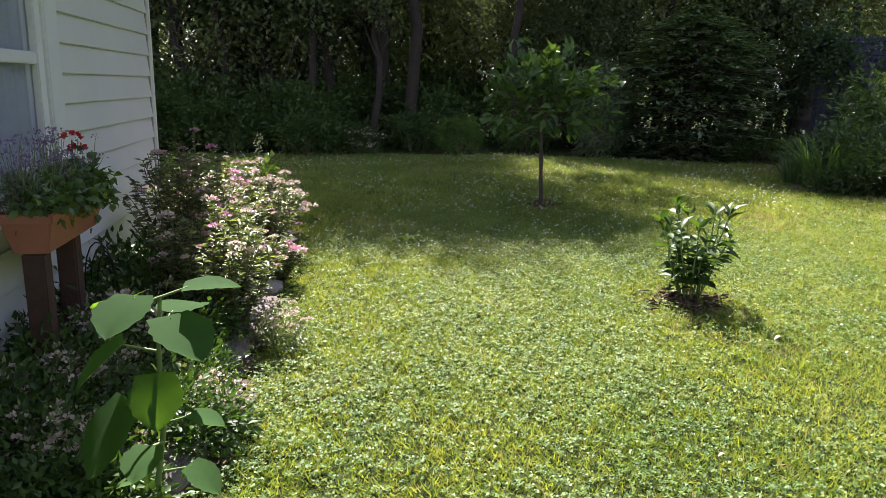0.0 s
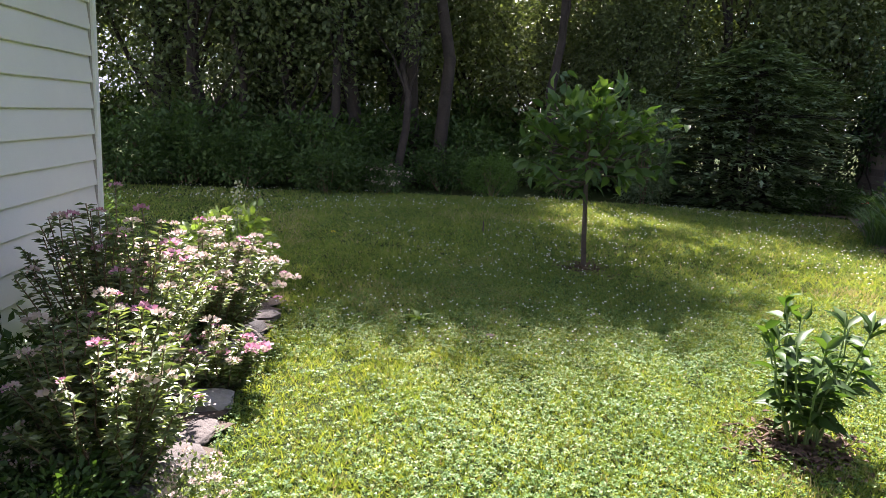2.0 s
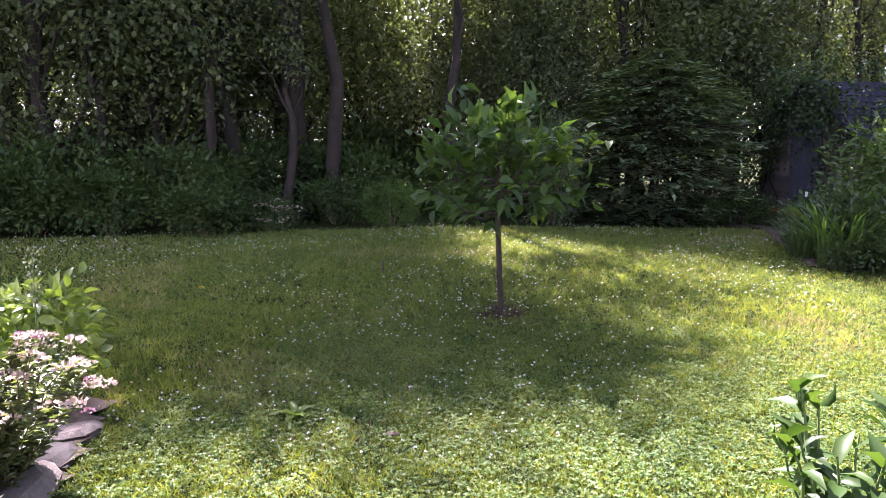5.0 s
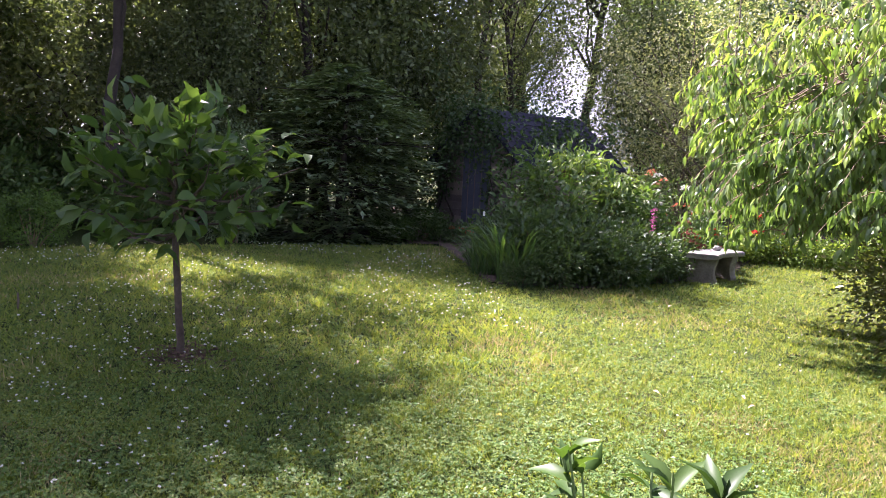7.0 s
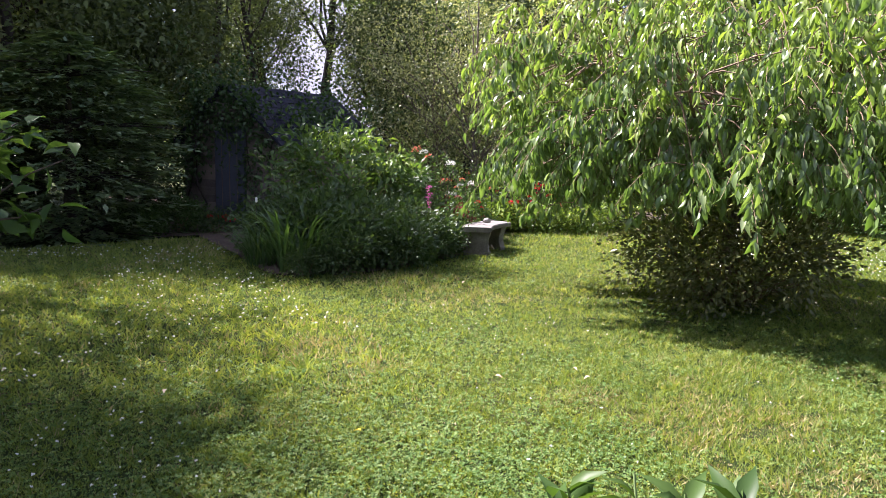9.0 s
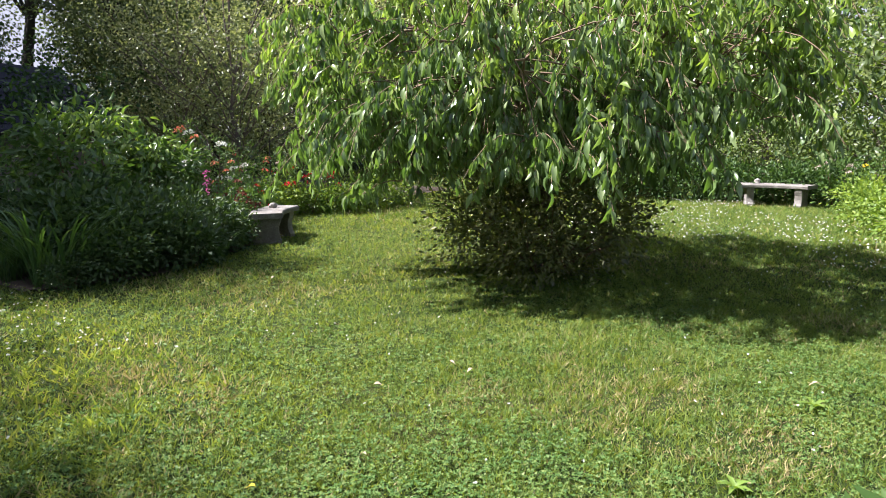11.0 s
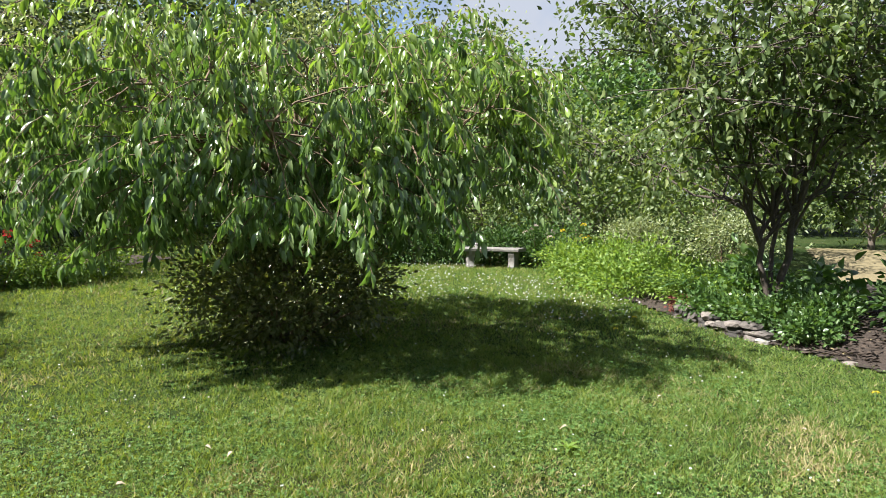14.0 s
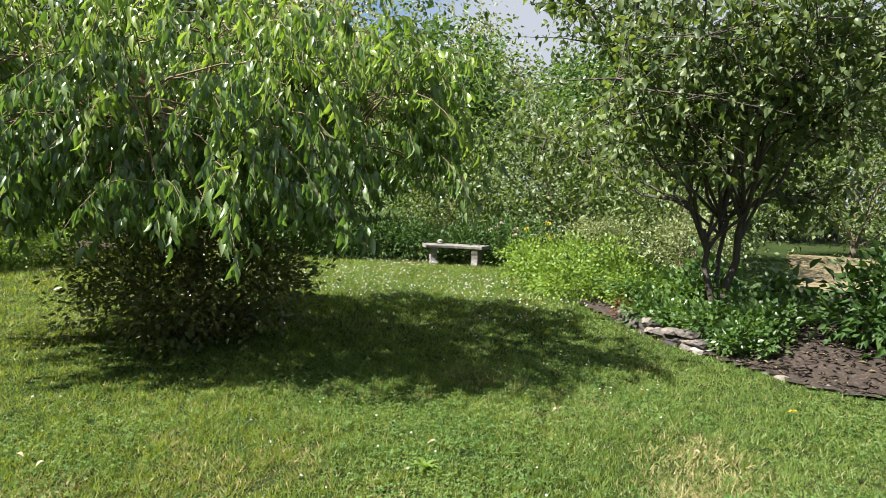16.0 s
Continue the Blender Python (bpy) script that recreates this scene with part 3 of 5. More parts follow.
def heads(centres, size, petals, flat=0.5, jitter=0.15):
    """Flower heads at centres."""
    out = []
    for c in centres:
        d = sphere_dirs(petals)
        d[:, 2] = np.abs(d[:, 2])
        s = size * rng.uniform(1 - jitter, 1 + jitter)
        out.append(scatter(c + d * s * np.array((0.45, 0.45, 0.45 * flat)), d, np.full(petals, s * 0.4), s * 0.35, LEAF2, wild=1.2))
    return out


# woodland behind the lawn: tall to the west, lower eastwards
tall = forest_tree(10.2, 2.5, 1.8, 0.20, 190, 92, 0.125, WOODS, DARKBARK, "tall dark woodland tree with dense leafy crown", limbs=22, gaps=0.2)
place(tall, -8.0, 15.8, 0, 1.3)
slim = forest_tree(9.0, 2.0, 0.9, 0.13, 200, 84, 0.12, WOODS, DARKBARK, "slim dark woodland tree leafy to the ground", limbs=20, gaps=0.17)
place(slim, -8.2, 14.2, 0, 1.12)
open_tree = forest_tree(14.0, 3.2, 5.0, 0.19, 100, 70, 0.17, WOODS, DARKBARK, "tall bare-trunked woodland tree with thin crown", lean=0.8, limbs=18)
place(open_tree, 12, 33, 0, 1.25)
low_tree = forest_tree(5.6, 1.9, 0.3, 0.09, 120, 66, 0.115, WOODS, DARKBARK, "low woodland tree leafy to the ground", limbs=16)
place(low_tree, -1.5, 19, 0, 1)
back_tree = forest_tree(9.5, 3.4, 0.2, 0.22, 130, 50, 0.26, WOODS, DARKBARK, "dense far woodland tree leafy to the ground", limbs=12)
place(back_tree, -3.76, 30.09, 0, 1)
for k, (x, y) in enumerate([(-9.35, 14.78), (-11.71, 14.01), (-16, 12.99), (-11.42, 18.34), (-8.09, 19.64), (-15.4, 18.31), (-8.9, 18.2)]):
    again(tall if k % 3 else slim, x, y, 47 * k, 1.2 + 0.04 * (k % 4))
for k, (x, y) in enumerate([(-9.71, 12.99), (-7.2, 17.4), (-13.47, 12.96), (-17.17, 12.95)]):
    again(slim, x, y, 80 * k + 20, 1.18 + 0.05 * (k % 3))
for k, (x, y, s) in enumerate([(-4.2, 19.8, 1.25), (-7.0, 21.2, 1.3), (0.68, 20.29, 1.4), (2.45, 21.83, 1.2), (-3.26, 21.81, 1.1), (0.03, 23.75, 1.1), (-7.2, 23.35, 1.3), (12.8, 25.24, 1.125), (1.63, 19.3, 0.8), (-9.67, 23.54, 1.3), (-13.45, 22.5, 1.4), (-18.02, 23.67, 1.4)]):
    again(low_tree, x, y, 61 * k, s)
for k, (x, y, s) in enumerate([(1.99, 28.17, 0.8), (6.87, 30.56, 0.85), (-2.19, 28.71, 0.85), (15.62, 32.24, 1.008), (4.24, 34.83, 0.9), (10.09, 36.82, 1), (18.24, 36.5, 1.12), (9.05, 32.83, 0.8), (-0.76, 35.16, 1), (22.12, 29.27, 0.952)]):
    again(open_tree, x, y, 75 * k + 10, s)
for k, (x, y, s) in enumerate([(-9.27, 29.94, 1), (-26.48, 28.11, 1.1), (-20, 30, 1), (-14.2, 30.51, 1.1), (7.28, 37.38, 0.85), (20.5, 39.2, 0.9), (23.97, 34.75, 1.008), (30.17, 28.91, 1.12), (34.04, 21.94, 1.12), (37.05, 15.11, 1.188), (-28.34, 16.18, 1.1), (-27.96, 5.84, 1.1), (37.73, 5.98, 1.25), (36.93, -4.11, 1.375), (32.38, -10.46, 1.375), (8.8, 44.0, 1), (24.72, 42.09, 1.12),
                                  (21.21, -14.55, 1.25), (11.29, -17.38, 1.25), (1, -17, 1.023), (-8.02, -17.34, 1.023), (-21.72, -12.85, 1.023)]):
    again(back_tree, x, y, 53 * k, s)

for k, (x, y, s) in enumerate([(-1.5, 17.7, 0.6), (-2.4, 18.8, 0.75), (1.0, 20.6, 0.9), (3.0, 22.0, 1.1), (6.75, 25.6, 0.82), (10.4, 23.8, 0.85), (-1.8, 18.6, 0.9), (1.9, 22.4, 1.3)]):
    again(slim, x, y, 93 * k + 40, s)
for k, (x, y, s) in enumerate([(23, 25, 1.35), (27.5, 21, 1.35), (19.5, 29, 1.3), (32, 19.5, 1.3), (17.2, 31, 1.2), (36, 4.5, 1.25), (34, -1, 1.2)]):
    again(back_tree, x, y, 41 * k + 11, s)
high = forest_tree(12.6, 2.0, 7.2, 0.17, 92, 70, 0.12, WOODS, DARKBARK, "tall dark bare-trunked woodland tree with high crown", lean=0.3, limbs=18, gaps=0.05)
place(high, -5.8, 15.6, 0, 0.93)
for k, (x, y, s) in enumerate([(-4.85, 15.2, 0.95), (-6.5, 16.7, 1.12), (-6.8, 14.7, 1.02), (-0.5, 18.6, 0.72), (-0.6, 19.6, 0.95), (0.3, 19.0, 0.8), (5.2, 23.2, 0.9), (7.3, 26.5, 1.0), (6.3, 24.6, 0.8), (-2.7, 16.2, 0.74)]):
    again(high, x, y, 110 * k + 50, s)
thin = forest_tree(6.6, 1.2, 3.0, 0.12, 46, 44, 0.12, WOODS, DARKBARK, "thin dark bare-trunked tree at the woodland edge", lean=0.3, limbs=12)
place(thin, -7.7, 15.4, 0, 1)
for k, (x, y, s) in enumerate([(-6.9, 13.9, 1.05), (-5.4, 14.4, 0.85), (-8.6, 13.3, 1.0)]):
    again(thin, x, y, 67 * k + 30, s)
# undergrowth along the lawn's far edge
bush, _ = shrub("shrub", 1.0, 0.8, 1.15, 80, 38, 0.10, 0.05, UNDER, "dark green undergrowth shrub at the woodland edge")
place(bush, -8.69, 11.68, 0, 1)
for k, (x, y, s) in enumerate([(-7.61, 12.12, 0.95), (-9.38, 10.55, 1.1), (-5.95, 12.52, 0.8), (-5.89, 13.34, 0.65), (-11.69, 10.53, 1.1), (-14.92, 10.63, 1.2), (-4.6, 14.77, 0.8), (-2.27, 15.84, 0.75), (2.19, 16.39, 0.5), (2.84, 16.93, 0.6), (-6.79, 13.12, 1.3), (-8.88, 12.24, 1.4), (-4.72, 16.25, 1.3), (-6.44, 15.46, 1.5), (-8.98, 15.81, 1.6), (-2.78, 17.28, 1.2), (-10.59, 15.48, 1.7), (-13.15, 14.94, 1.7), (-16.58, 14.16, 1.8), (-0.82, 17.72, 1.2), (-5.59, 19.3, 1.8), (-9.94, 18.6, 1.8), (-2.61, 19.93, 1.6)]):
    again(bush, x, y, 70 * k, s)
boxwood, _ = shrub("boxwood", 0.5, 0.5, 0.85, 120, 50, 0.035, 0.02, BOX, "clipped rounded boxwood ball", hollow=0.7, spread=0.06, gaps=0.0)
place(boxwood, -3.4, 14.5, 0, 1)
pinkbush, c = shrub("pink_shrub", 0.48, 0.45, 0.55, 70, 40, 0.05, 0.03, UNDER, "low mounded shrub dusted with pale pink blossom", spread=0.07)
part("blossom", heads(c[c[:, 2] > 0.15], 0.09, 9), PALEPINK, pinkbush)
place(pinkbush, -5.2, 13.3, 0, 1)
column, _ = shrub("arborvitae", 0.6, 0.6, 2.0, 160, 50, 0.06, 0.03, NEEDLE, "rounded dark green arborvitae shrub", hollow=0.6, spread=0.09, gaps=0.1)
place(column, -0.6, 15.8, 0, 1)


def layered_yew():
    """A broad evergreen in flat sprays, tier over tier."""
    t = thing("evergreen_tree", 0, 0, 0, "broad dark green evergreen with layered feathery sprays", "tree")
    h, r = 3.35, 1.85
    pieces = [tube(limb((0, 0, -0.1), (0.1, 0, h * 0.9), 0, 6), np.linspace(0.12, 0.02, 6), 7)]
    P, D = [], []
    for tier in range(19):
        z = 0.15 + (h - 0.2) * tier / 18
        f = z / h
        rr = r * math.sqrt(max(0.03, 1 - (2 * abs(f - 0.42)) ** 2.2 * (0.8 if f > 0.42 else 0.55)))
        for a in np.arange(0, 2 * math.pi, 0.21):
            a += rng.uniform(-0.12, 0.12)
            L = rr * rng.uniform(0.74, 1.12)
            dr = np.array((math.cos(a), math.sin(a), 0))
            zz = z + rng.uniform(-0.07, 0.07)
            if tier % 5 == 0 and rng.random() < 0.5:
                pieces.append(tube(limb((0, 0, zz - 0.1), dr * L + np.array((0, 0, zz - 0.05)), 0.05, 4), np.linspace(0.018, 0.005, 4), 4))
            m = 26
            s = rng.uniform(0.55, 1.0, m)
            P.append(dr * (s * L)[:, None] + rng.normal(0, 0.08, (m, 3)) * np.array((1, 1, 0.2)) + np.array((0, 0, zz)) - np.array((0, 0, 0.16)) * (s ** 2)[:, None])
            D.append(np.tile(dr, (m, 1)) + rng.normal(0, 0.55, (m, 3)) * np.array((1, 1, 0.25)))
    part("trunk", pieces, DARKBARK, t, smooth=True)
    P, D = np.concatenate(P), np.concatenate(D)
    part("foliage", [scatter(P, D, rng.uniform(0.11, 0.20, len(P)), 0.085, SPRAY, wild=0.22)], NEEDLE, t)
    return t


place(layered_yew(), 1.2, 17.1, 0, 1)


# ---- shed ----


def build_shed():
    t = thing("shed", 4.05, 17.7, gz(4.05, 17.7), "weathered garden shed with blue-grey roof, overgrown by vines", "shed", turn=30.5)
    W, H, R, L = 2.5, 1.75, 2.75, 3.0
    # local x: along the ridge, away from the gable; y: along the gable
    bm = bmesh.new()
    v = [bm.verts.new(p) for p in [(0, -W / 2, -0.1), (0, W / 2, -0.1), (0, W / 2, H), (0, 0, R - 0.08), (0, -W / 2, H), (L, -W / 2, -0.1), (L, W / 2, -0.1), (L, W / 2, H), (L, 0, R - 0.08), (L, -W / 2, H)]]
    for f in [(0, 4, 3, 2, 1), (5, 6, 7, 8, 9), (0, 5, 9, 4), (1, 2, 7, 6)]:
        bm.faces.new([v[i] for i in f])
    part("wall", bm, SHEDWALL, t)
    z = 0.0
    while z < R - 0.35:
        half = W / 2 if z < H else W / 2 * (R - z) / (R - H) - 0.1
        for y0, y1 in ((-half, -0.42), (0.42, half)) if z < 1.95 else ((-half, half),):
            if y1 - y0 > 0.1:
                part("shingle_board", box(0.035, y1 - y0, 0.145, 0.004, (-0.02 - 0.006 * (int(z * 7) % 2), (y0 + y1) / 2, z)), SHEDWALL, t)
        z += 0.15
    door = part("door", box(0.05, 0.78, 1.9, 0.006, (-0.03, 0, 0.04)), SHEDDOOR, t, "blue-grey painted plank door")
    for y in (-0.2, 0.0, 0.2):
        part("batten", box(0.016, 0.012, 1.84, 0.002, (-0.06, y, 0.06)), SHEDWALL, door)
    for s in (-1, 1):
        bm = bmesh.new()
        run = W / 2 + 0.18
        drop = (R - H) * run / (W / 2)
        q = [(-0.2, 0.0, R), (L + 0.2, 0.0, R), (L + 0.2, s * run, R - drop), (-0.2, s * run, R - drop)]
        lo = [bm.verts.new((x, y, zz - 0.05)) for x, y, zz in q]
        hi = [bm.verts.new((x, y, zz)) for x, y, zz in q]
        bm.faces.new(hi)
        bm.faces.new(lo[::-1])
        for i in range(4):
            j = (i + 1) % 4
            bm.faces.new((lo[i], lo[j], hi[j], hi[i]))
        bmesh.ops.recalc_face_normals(bm, faces=bm.faces[:])
        roof = part("roof", bm, SHEDROOF, t, "blue-grey shingled roof")
        for k in range(1, 9):
            f = k / 9
            part("shingle_course", box(L + 0.38, 0.17, 0.009, 0.002, (L / 2, 0, 0)), SHEDROOF, roof, "", pose(0, s * run * f, R - drop * f + 0.006, -s * math.degrees(math.atan2(drop, run)), 0, 0))
    vine = thing("climbing_vine", 4.05, 17.7, gz(4.05, 17.7), "dark leafy vine climbing over the shed", "vine", turn=30.5)
    pts = []
    for y0, z0, x0, n, sy, sz in [(1.0, 1.6, -0.15, 22, 0.35, 0.8), (0.5, 2.5, -0.1, 18, 0.5, 0.3), (-0.9, 1.2, -0.2, 26, 0.3, 0.8), (-1.1, 1.75, 0.9, 26, 0.3, 0.35), (-0.5, 2.45, 2.3, 26, 0.5, 0.3), (1.3, 0.7, -0.1, 14, 0.25, 0.5), (-0.35, 2.2, -0.25, 20, 0.3, 0.3), (0.9, 2.0, 0.5, 24, 0.3, 0.3), (-0.9, 1.5, 1.8, 26, 0.35, 0.3)]:
        pts.append(np.stack([x0 + rng.normal(0, 0.1 if x0 < 0 else 0.6, n), y0 + rng.normal(0, sy, n), np.maximum(z0 + rng.normal(0, sz, n), 0.1)], -1))
    c = np.concatenate(pts)
    for y in (1.1, 0.75, -0.8, -1.15):
        part("stem", [tube(limb((-0.15, y, -0.05), (-0.12, y * 0.8, 2.1), 0, 6, 0.1), np.linspace(0.025, 0.008, 6), 5)], DARKBARK, vine, smooth=True)
    part("foliage", [cluster_leaves(c, 42, (0.10, 0.16, 0.16), 0.09, 0.07, LEAF2, 0.5)], VINE, vine)


build_shed()


# ---- benches ----


def curved_bench(name, x, y, turn, length, radius, label):
    """A cast stone garden bench: curved seat slab on two slab legs."""
    t = thing(name, x, y, gz(x, y) - 0.015, label, "bench", turn=turn)
    H, T, W = 0.46, 0.075, 0.46
    bm = bmesh.new()
    n = 16
    rows = []
    for i in range(n + 1):
        u = (i / n - 0.5) * length
        if radius:
            a = u / radius
            c, d = Vector((radius * math.sin(a), radius * (1 - math.cos(a)), 0)), Vector((-math.sin(a), math.cos(a), 0))
        else:
            c, d = Vector((u, 0, 0)), Vector((0, 1, 0))
        prof = [(-W / 2 + 0.02, H - T), (-W / 2 + 0.004, H - T + 0.012), (-W / 2, H - 0.022), (-W / 2 + 0.012, H - 0.006), (-W / 2 + 0.03, H), (W / 2 - 0.03, H), (W / 2 - 0.012, H - 0.006), (W / 2, H - 0.022), (W / 2 - 0.004, H - T + 0.012), (W / 2 - 0.02, H - T)]
        rows.append([bm.verts.new(c + d * o + Vector((0, 0, z + 0.003 * noise.noise(Vector((u * 9, o * 9, 0)))))) for o, z in prof])
    for a, b in zip(rows, rows[1:]):
        for i in range(len(a)):
            j = (i + 1) % len(a)
            bm.faces.new((a[i], b[i], b[j], a[j]))
    bm.faces.new(rows[0])
    bm.faces.new(rows[-1][::-1])
    bmesh.ops.recalc_face_normals(bm, faces=bm.faces[:])
    part("seat", bm, CAST, t, "weathered grey seat slab")
    for s in (-1, 1):
        u = s * (length / 2 - 0.2)
        a = u / radius if radius else 0
        at = pose(radius * math.sin(a) if radius else u, radius * (1 - math.cos(a)) if radius else 0, 0, 0, 0, math.degrees(a))
        bm = bmesh.new()
        prof = [(0.20, 0), (0.205, 0.06), (0.185, 0.09), (0.165, 0.17), (0.17, 0.25), (0.195, 0.32), (0.205, H - T + 0.002)]
        left = [[bm.verts.new((xx, -w, z)) for w, z in prof] for xx in (-0.07, 0.07)]
        right = [[bm.verts.new((xx, w, z)) for w, z in prof] for xx in (-0.07, 0.07)]
        for k in range(len(prof) - 1):
            bm.faces.new((left[0][k], right[0][k], right[0][k + 1], left[0][k + 1]))
            bm.faces.new((right[1][k], left[1][k], left[1][k + 1], right[1][k + 1]))
            bm.faces.new((left[1][k], left[0][k], left[0][k + 1], left[1][k + 1]))
            bm.faces.new((right[0][k], right[1][k], right[1][k + 1], right[0][k + 1]))
        bm.faces.new((left[0][0], left[1][0], right[1][0], right[0][0]))
        bm.faces.new((left[0][-1], right[0][-1], right[1][-1], left[1][-1]))
        bmesh.ops.recalc_face_normals(bm, faces=bm.faces[:])
        bmesh.ops.bevel(bm, geom=bm.edges[:], offset=0.006, segments=1, affect="EDGES")
        part("leg", bm, CAST, t, "", at)
    return t


curved_bench("stone_bench", 6.72, 12.9, 36, 1.12, -1.6, "weathered grey concrete bench with curved seat beside the flower bed")
curved_bench("stone_bench", 15.5, 8.15, 98, 1.36, 1.9, "pale concrete garden bench on the lawn by bright green plants")
frog = part("garden_ornament", rock(0.12, 0.09, 0.08, 3), PALESTONE)
frog.matrix_basis = pose(6.86, 13.0, gz(6.78, 12.88) - 0.015 + 0.46)
tagged(frog, "small pale stone ornament resting on the bench seat", "ornament")
urn = part("garden_ornament", rock(0.14, 0.11, 0.10, 8), PALESTONE)
urn.matrix_basis = pose(15.5, 8.5, gz(15.5, 8.22) - 0.015 + 0.46)
tagged(urn, "small pale stone lying on the bench seat", "ornament")


def shepherd_hook():
    x, y = 7.6, 13.95
    t = thing("shepherd_hook", x, y, gz(x, y), "thin black iron shepherd's hook standing in the bed", "hook")
    part("pole", [tube([(0, 0, -0.1), (0, 0, 0.7), (0.005, 0, 1.5)], 0.007, 6)], IRON, t, smooth=True)
    a = np.linspace(math.pi, -0.4, 9)
    part("hook", [tube([(0.1 + 0.095 * math.cos(v), 0, 1.5 + 0.1 * math.sin(v)) for v in a], 0.006, 6)], IRON, t, smooth=True)


shepherd_hook()


# ---- weeping tree over its bush ----


def weeping_tree(x, y):
    """A low broad crown: branches that fan out, each spray arching over and hung with narrow leaves."""
    t = thing("weeping_tree", x, y, gz(x, y), "weeping ornamental tree with drooping narrow green leaves", "tree")
    part("trunk", [tube(limb((0, 0, -0.1), (0.04, -0.04, 1.25), 0, 6, 0.04), np.linspace(0.08, 0.06, 6), 9)], BARK, t, smooth=True)
    ways = []
    for k in range(46):
        a = 2.4 * k + rng.uniform(-0.3, 0.3)
        reach = rng.uniform(0.5, 2.0)
        end = np.array((math.cos(a) * reach, math.sin(a) * reach, 2.35 - 0.16 * reach ** 2 + rng.uniform(-0.45, 0.1)))
        path = limb((0.03, -0.03, rng.uniform(1.0, 1.25)), end, 0.22, 9, 0.06)
        part("branch", [tube(path, np.linspace(0.030, 0.006, 9), 6)], TWIG, t, smooth=True)
        ways.append(path[2:])
    ways = np.concatenate(ways)
    twigs = []
    old, young = ([], [], []), ([], [], [])
    for k in range(2000):
        shoot = k >= 1900
        a = rng.uniform(0, 2 * math.pi)
        r = 1.92 * math.sqrt(rng.uniform(0.02, 1.0)) * (1 + 0.10 * math.sin(3 * a + 1) + 0.05 * math.sin(7 * a))
        bumpy = noise.noise(Vector((math.cos(a) * r * 1.1, math.sin(a) * r * 1.1, 4.0)))
        top = 2.50 - 0.115 * r ** 2 + 0.30 * bumpy
        low = 1.30 - 0.12 * r + 0.35 * noise.noise(Vector((math.cos(a) * 2.5, math.sin(a) * 2.5, r * 2)))
        low = max(low + 0.02 + 0.42 * (r > 1.2 and -2.1 < math.atan2(math.sin(a), math.cos(a)) < 1.3) - 0.22 * (r < 1.25), 0.84)
        z = top - 0.05 if shoot else top - (top - low) * rng.uniform(0, 1) ** 1.25
        if noise.noise(Vector((math.cos(a) * r * 2.2, math.sin(a) * r * 2.2, z * 1.6))) < -0.08 and not shoot:
            continue
        b = np.array((math.cos(a) * r, math.sin(a) * r, z))
        near = ways[np.argmin(((ways - b) ** 2).sum(1) + 0.4 * np.maximum(0, ways[:, 2] - z))]
        if k % 2:
            twigs.append(tube(limb(near, b, 0.06, 5, 0.05), np.linspace(0.008, 0.004, 5), 4))
        h = unit(np.array((math.cos(a), math.sin(a), 0)) * (0.35 + 0.4 * r) + rng.normal(0, 0.55, 3) * np.array((1, 1, 0)))
        L = rng.uniform(0.28, 0.58) * (1.55 if shoot else 1.25 if z > top - 0.2 else 1.0)
        up = rng.uniform(0.6, 0.95) if shoot else rng.uniform(0.0, 0.28) + (0.55 if z > top - 0.2 and rng.random() < 0.4 else 0)
        s = np.linspace(0, 1, 6)
        path = b + h * (L * s)[:, None]
        path[:, 2] += L * (up * 2.2 * s - (0.75 + up * 1.2) * s ** 2.2)
        path[:, 2] = np.maximum(path[:, 2], 0.82)
        twigs.append(tube(path, np.linspace(0.005, 0.002, 6), 4))
        fresh = z > top - 0.45 and rng.random() < (0.7 if shoot else 0.48)
        m = int(18 + 26 * L)
        q = rng.uniform(0.05, 1.0, m)
        pp = np.stack([np.interp(q, s, path[:, i]) for i in range(3)], -1) + rng.normal(0, 0.02, (m, 3))
        P, D, S = young if fresh else old
        P.append(pp)
        D.append(rng.normal(0, 0.28, (m, 3)) + h * 0.22 + np.array((0, 0, -0.75 if fresh else -1.25)))
        S.append(rng.uniform(0.07, 0.115, m) if fresh else rng.uniform(0.075, 0.135, m))
    tagged(part("twig", twigs, TWIG, t, "thin arching brown twigs", smooth=True), kind="stuff")
    for (P, D, S), mat, lab in ((old, PEACH, "drooping lance-shaped green leaves"), (young, PEACHTIP, "yellow-green young leaves at the shoot tips")):
        P, D, S = np.concatenate(P), np.concatenate(D), np.concatenate(S)
        tagged(part("leaf", [scatter(P, D, S, S * 0.36, LANCE, unit(P - np.array((0, 0, 1.0))), 0.9)], mat, t, lab), kind="stuff")
    return t


place(weeping_tree(0, 0), 7.0, 8.65, 0, 1.17)
skirt, _ = shrub("low_shrub", 1.05, 0.95, 0.98, 210, 50, 0.062, 0.032, BARBERRY, "small-leaved dark bushy shrub under the weeping tree", spread=0.12, gaps=0.12, stems=46)
place(skirt, 7.05, 8.65, 0, 1.17)


# ---- dogwood ----


